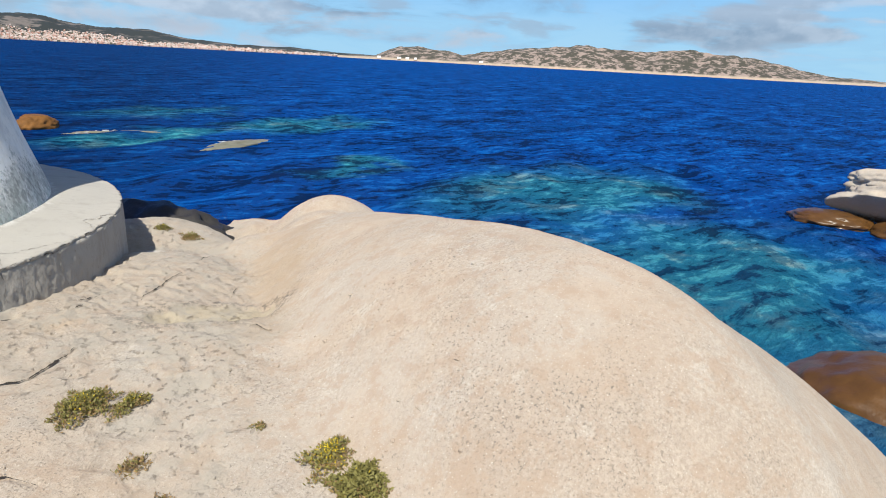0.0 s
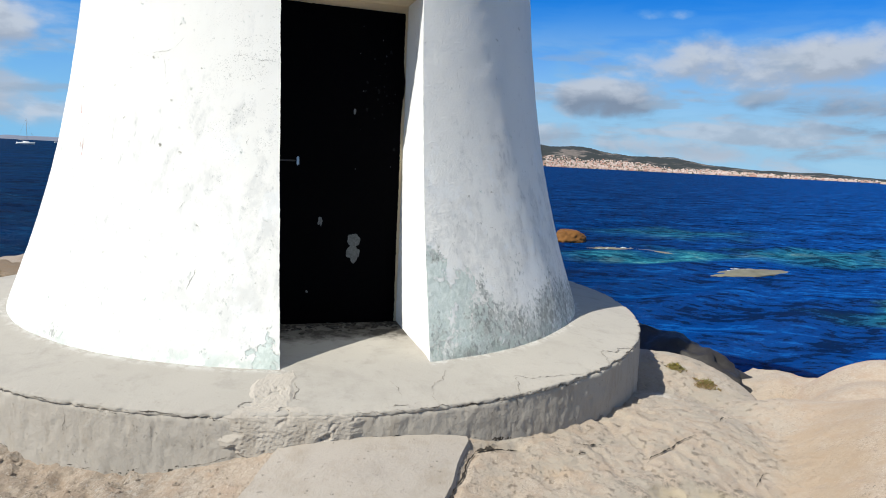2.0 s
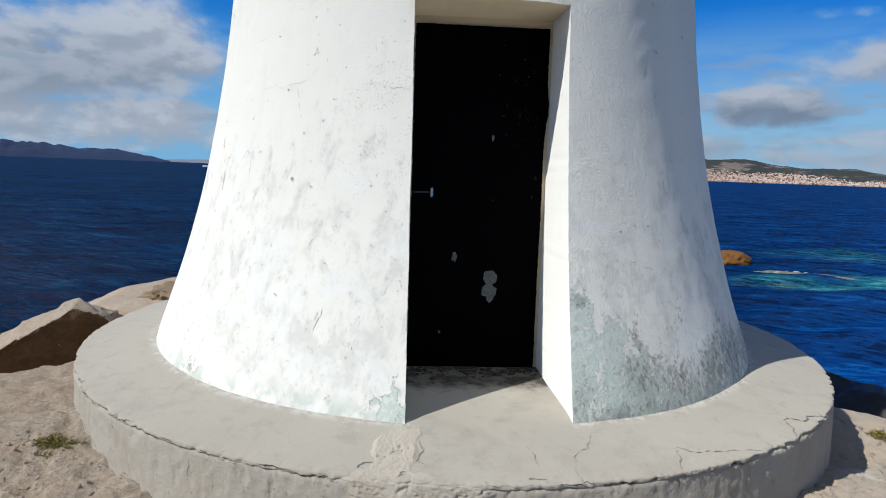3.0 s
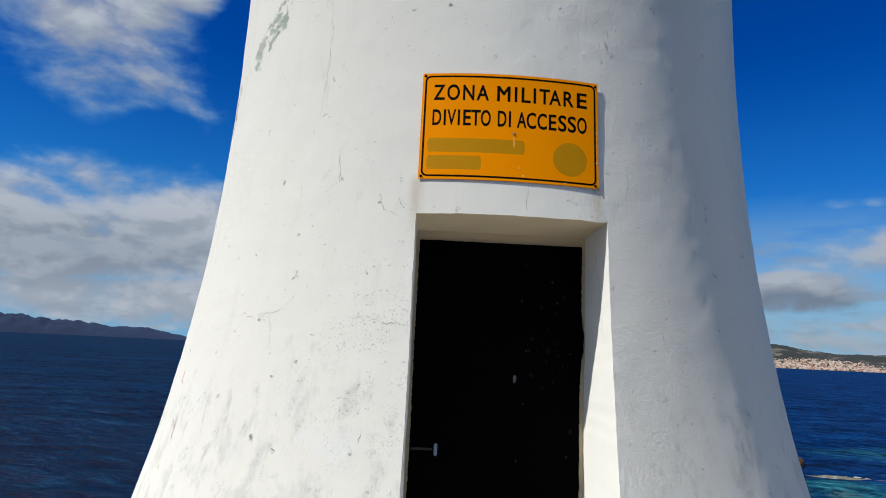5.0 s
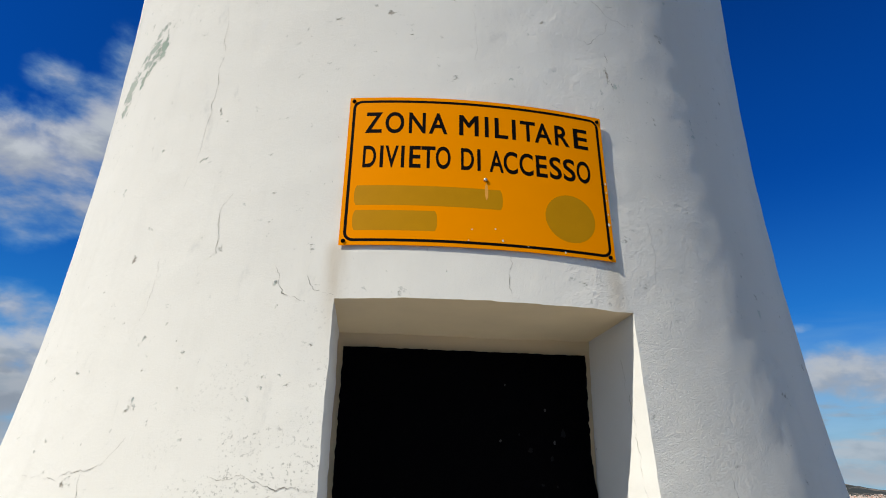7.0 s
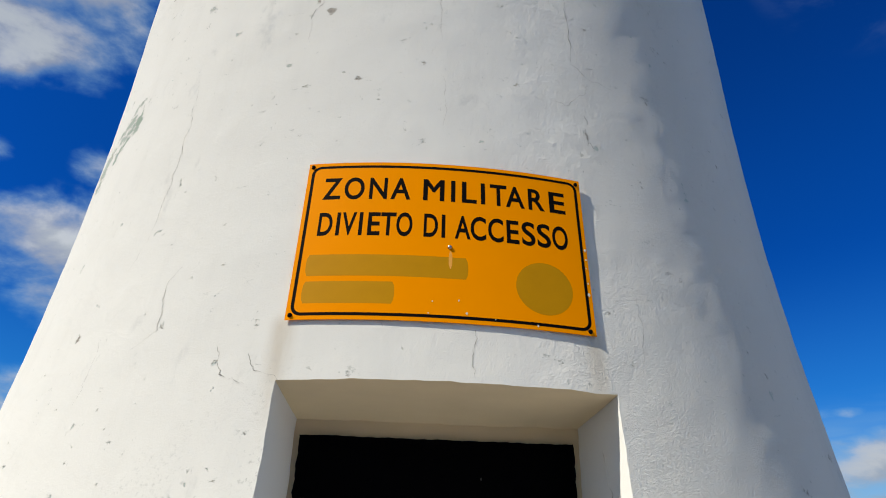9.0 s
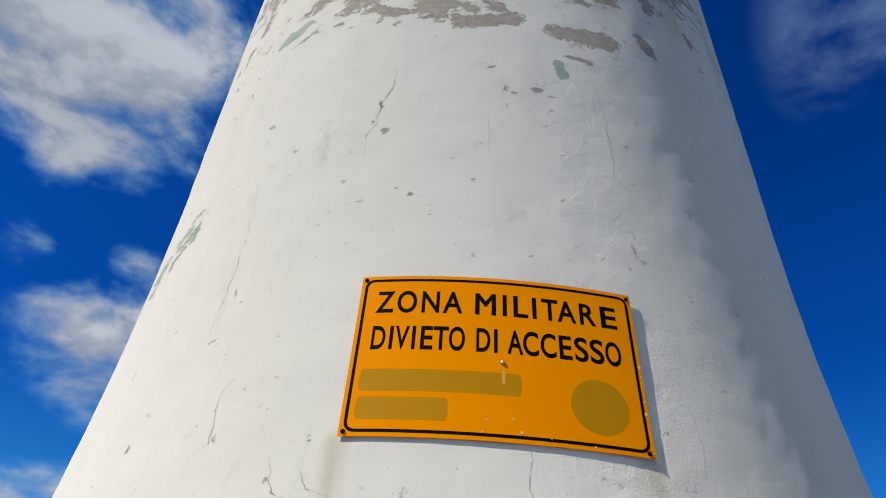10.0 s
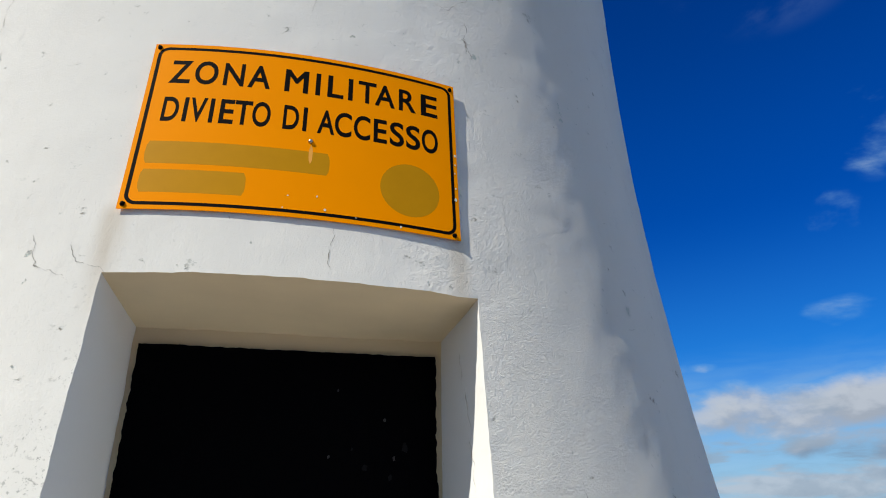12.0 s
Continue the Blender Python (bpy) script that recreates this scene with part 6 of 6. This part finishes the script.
plant("rock_plant", "tiny dry tuft on bare granite", (0.88, -3.50), 0.04, 0.03, 0.02, 156, 6, 0, 0.012, 0.5)
plant("rock_plant", "dry brown tuft on bare granite", (0.36, -3.52), 0.08, 0.05, 0.02, 286, 7, 0, 0.013, 0.9)
plant("rock_plant", "small green tuft beside the plinth", (2.60, -0.62), 0.08, 0.07, 0.04, 676, 8, 15, 0.017, 0.3)
plant("rock_plant", "small dry tuft beside the plinth", (2.70, -0.84), 0.12, 0.07, 0.04, 676, 9, 0, 0.017, 0.7)
plant("rock_plant", "flat dark green moss plant beside the plinth", (-2.10, -1.12), 0.16, 0.10, 0.03, 2340, 10, 0, 0.012, 0.25)

# ---------------------------------------------------------------- loose stones
ICO = [Vector(v).normalized() for v in ((-1, 1.618, 0), (1, 1.618, 0), (-1, -1.618, 0), (1, -1.618, 0), (0, -1, 1.618), (0, 1, 1.618), (0, -1, -1.618), (0, 1, -1.618), (1.618, 0, -1), (1.618, 0, 1), (-1.618, 0, -1), (-1.618, 0, 1))]
ICO_FACES = ((0, 11, 5), (0, 5, 1), (0, 1, 7), (0, 7, 10), (0, 10, 11), (1, 5, 9), (5, 11, 4), (11, 10, 2), (10, 7, 6), (7, 1, 8), (3, 9, 4), (3, 4, 2), (3, 2, 6), (3, 6, 8), (3, 8, 9), (4, 9, 5), (2, 4, 11), (6, 2, 10), (8, 6, 7), (9, 8, 1))


def build_gravel():
    rng = random.Random(21)
    verts, faces = [], []
    for _ in range(1700):
        if rng.random() < 0.35:
            x, y = rng.uniform(-0.1, 2.2), rng.uniform(-4.4, -2.6)
        else:
            x, y = rng.uniform(-2.9, -0.6), rng.uniform(-2.6, -1.0)
            if math.hypot(x - PX, y - PY) < 2.54:
                continue
        r = rng.uniform(0.003, 0.009) if rng.random() < 0.93 else rng.uniform(0.010, 0.018)
        if x < -0.6 and rng.random() < 0.06:
            r = rng.uniform(0.008, 0.016)
        z = ground_at(x, y) + ground_detail(x, y) + r * 0.1
        start = len(verts)
        for a_, b_, c_ in ICO:
            k = rng.uniform(0.75, 1.25) * r
            verts.append((x + a_ * k, y + b_ * k, z + c_ * k * 0.7))
        faces += [tuple(start + i for i in f) for f in ICO_FACES]
    tagged(put_mesh("gravel", mesh_from("gravel", verts, faces, False), ROCK), "scattered granite grit on the rock", "gravel", kind="stuff")


build_gravel()


# ---------------------------------------------------------------- litter on the door sill
def build_litter():
    rng = random.Random(33)
    verts, faces = [], []
    for _ in range(150):
        x = rng.uniform(-0.36, 0.36)
        y = DOOR_Y - 0.02 - abs(rng.gauss(0, 0.09))
        r = rng.uniform(0.003, 0.011)
        z = on_plinth_top(x, y).z + r * 0.2
        start = len(verts)
        for a_, b_, c_ in ICO:
            k = rng.uniform(0.6, 1.4) * r
            verts.append((x + a_ * k * 1.4, y + b_ * k, z + c_ * k * 0.5))
        faces += [tuple(start + i for i in f) for f in ICO_FACES]
    dirt = plain("dark_flakes", (0.045, 0.04, 0.035), 0.9, 0.0, 0.6, 40.0)
    tagged(put_mesh("litter", mesh_from("litter", verts, faces, False), dirt), "dark paint flakes and grit on the door sill", "litter", kind="stuff")


build_litter()


# ---------------------------------------------------------------- foam on the rocks awash
def foam(at, wide, deep, seed):
    """Small broken flecks of white water."""
    rng = random.Random(seed)
    verts, faces = [], []
    for _ in range(26):
        x, y = at[0] + rng.gauss(0, wide), at[1] + rng.gauss(0, deep)
        r = rng.uniform(0.03, 0.10)
        start = len(verts)
        for a_, b_, c_ in ICO:
            k = rng.uniform(0.6, 1.4) * r
            verts.append((x + a_ * k * 1.8, y + b_ * k * 1.2, at[2] - 0.05 + c_ * k * 0.2))
        faces += [tuple(start + i for i in f) for f in ICO_FACES]
    tagged(put_mesh("sea_foam", mesh_from("sea_foam", verts, faces), FOAM), "white foam where the sea breaks on a low rock", "foam", kind="stuff")


FOAM = plain("white_foam", (0.50, 0.55, 0.58), 0.9, 0.0, 0.15, 6.0)
foam((17.1, 14.6, -2.40), 0.35, 0.20, 1)
foam((15.4, 20.4, -2.45), 0.55, 0.25, 2)
foam((16.4, 19.2, -2.47), 0.9, 0.15, 3)
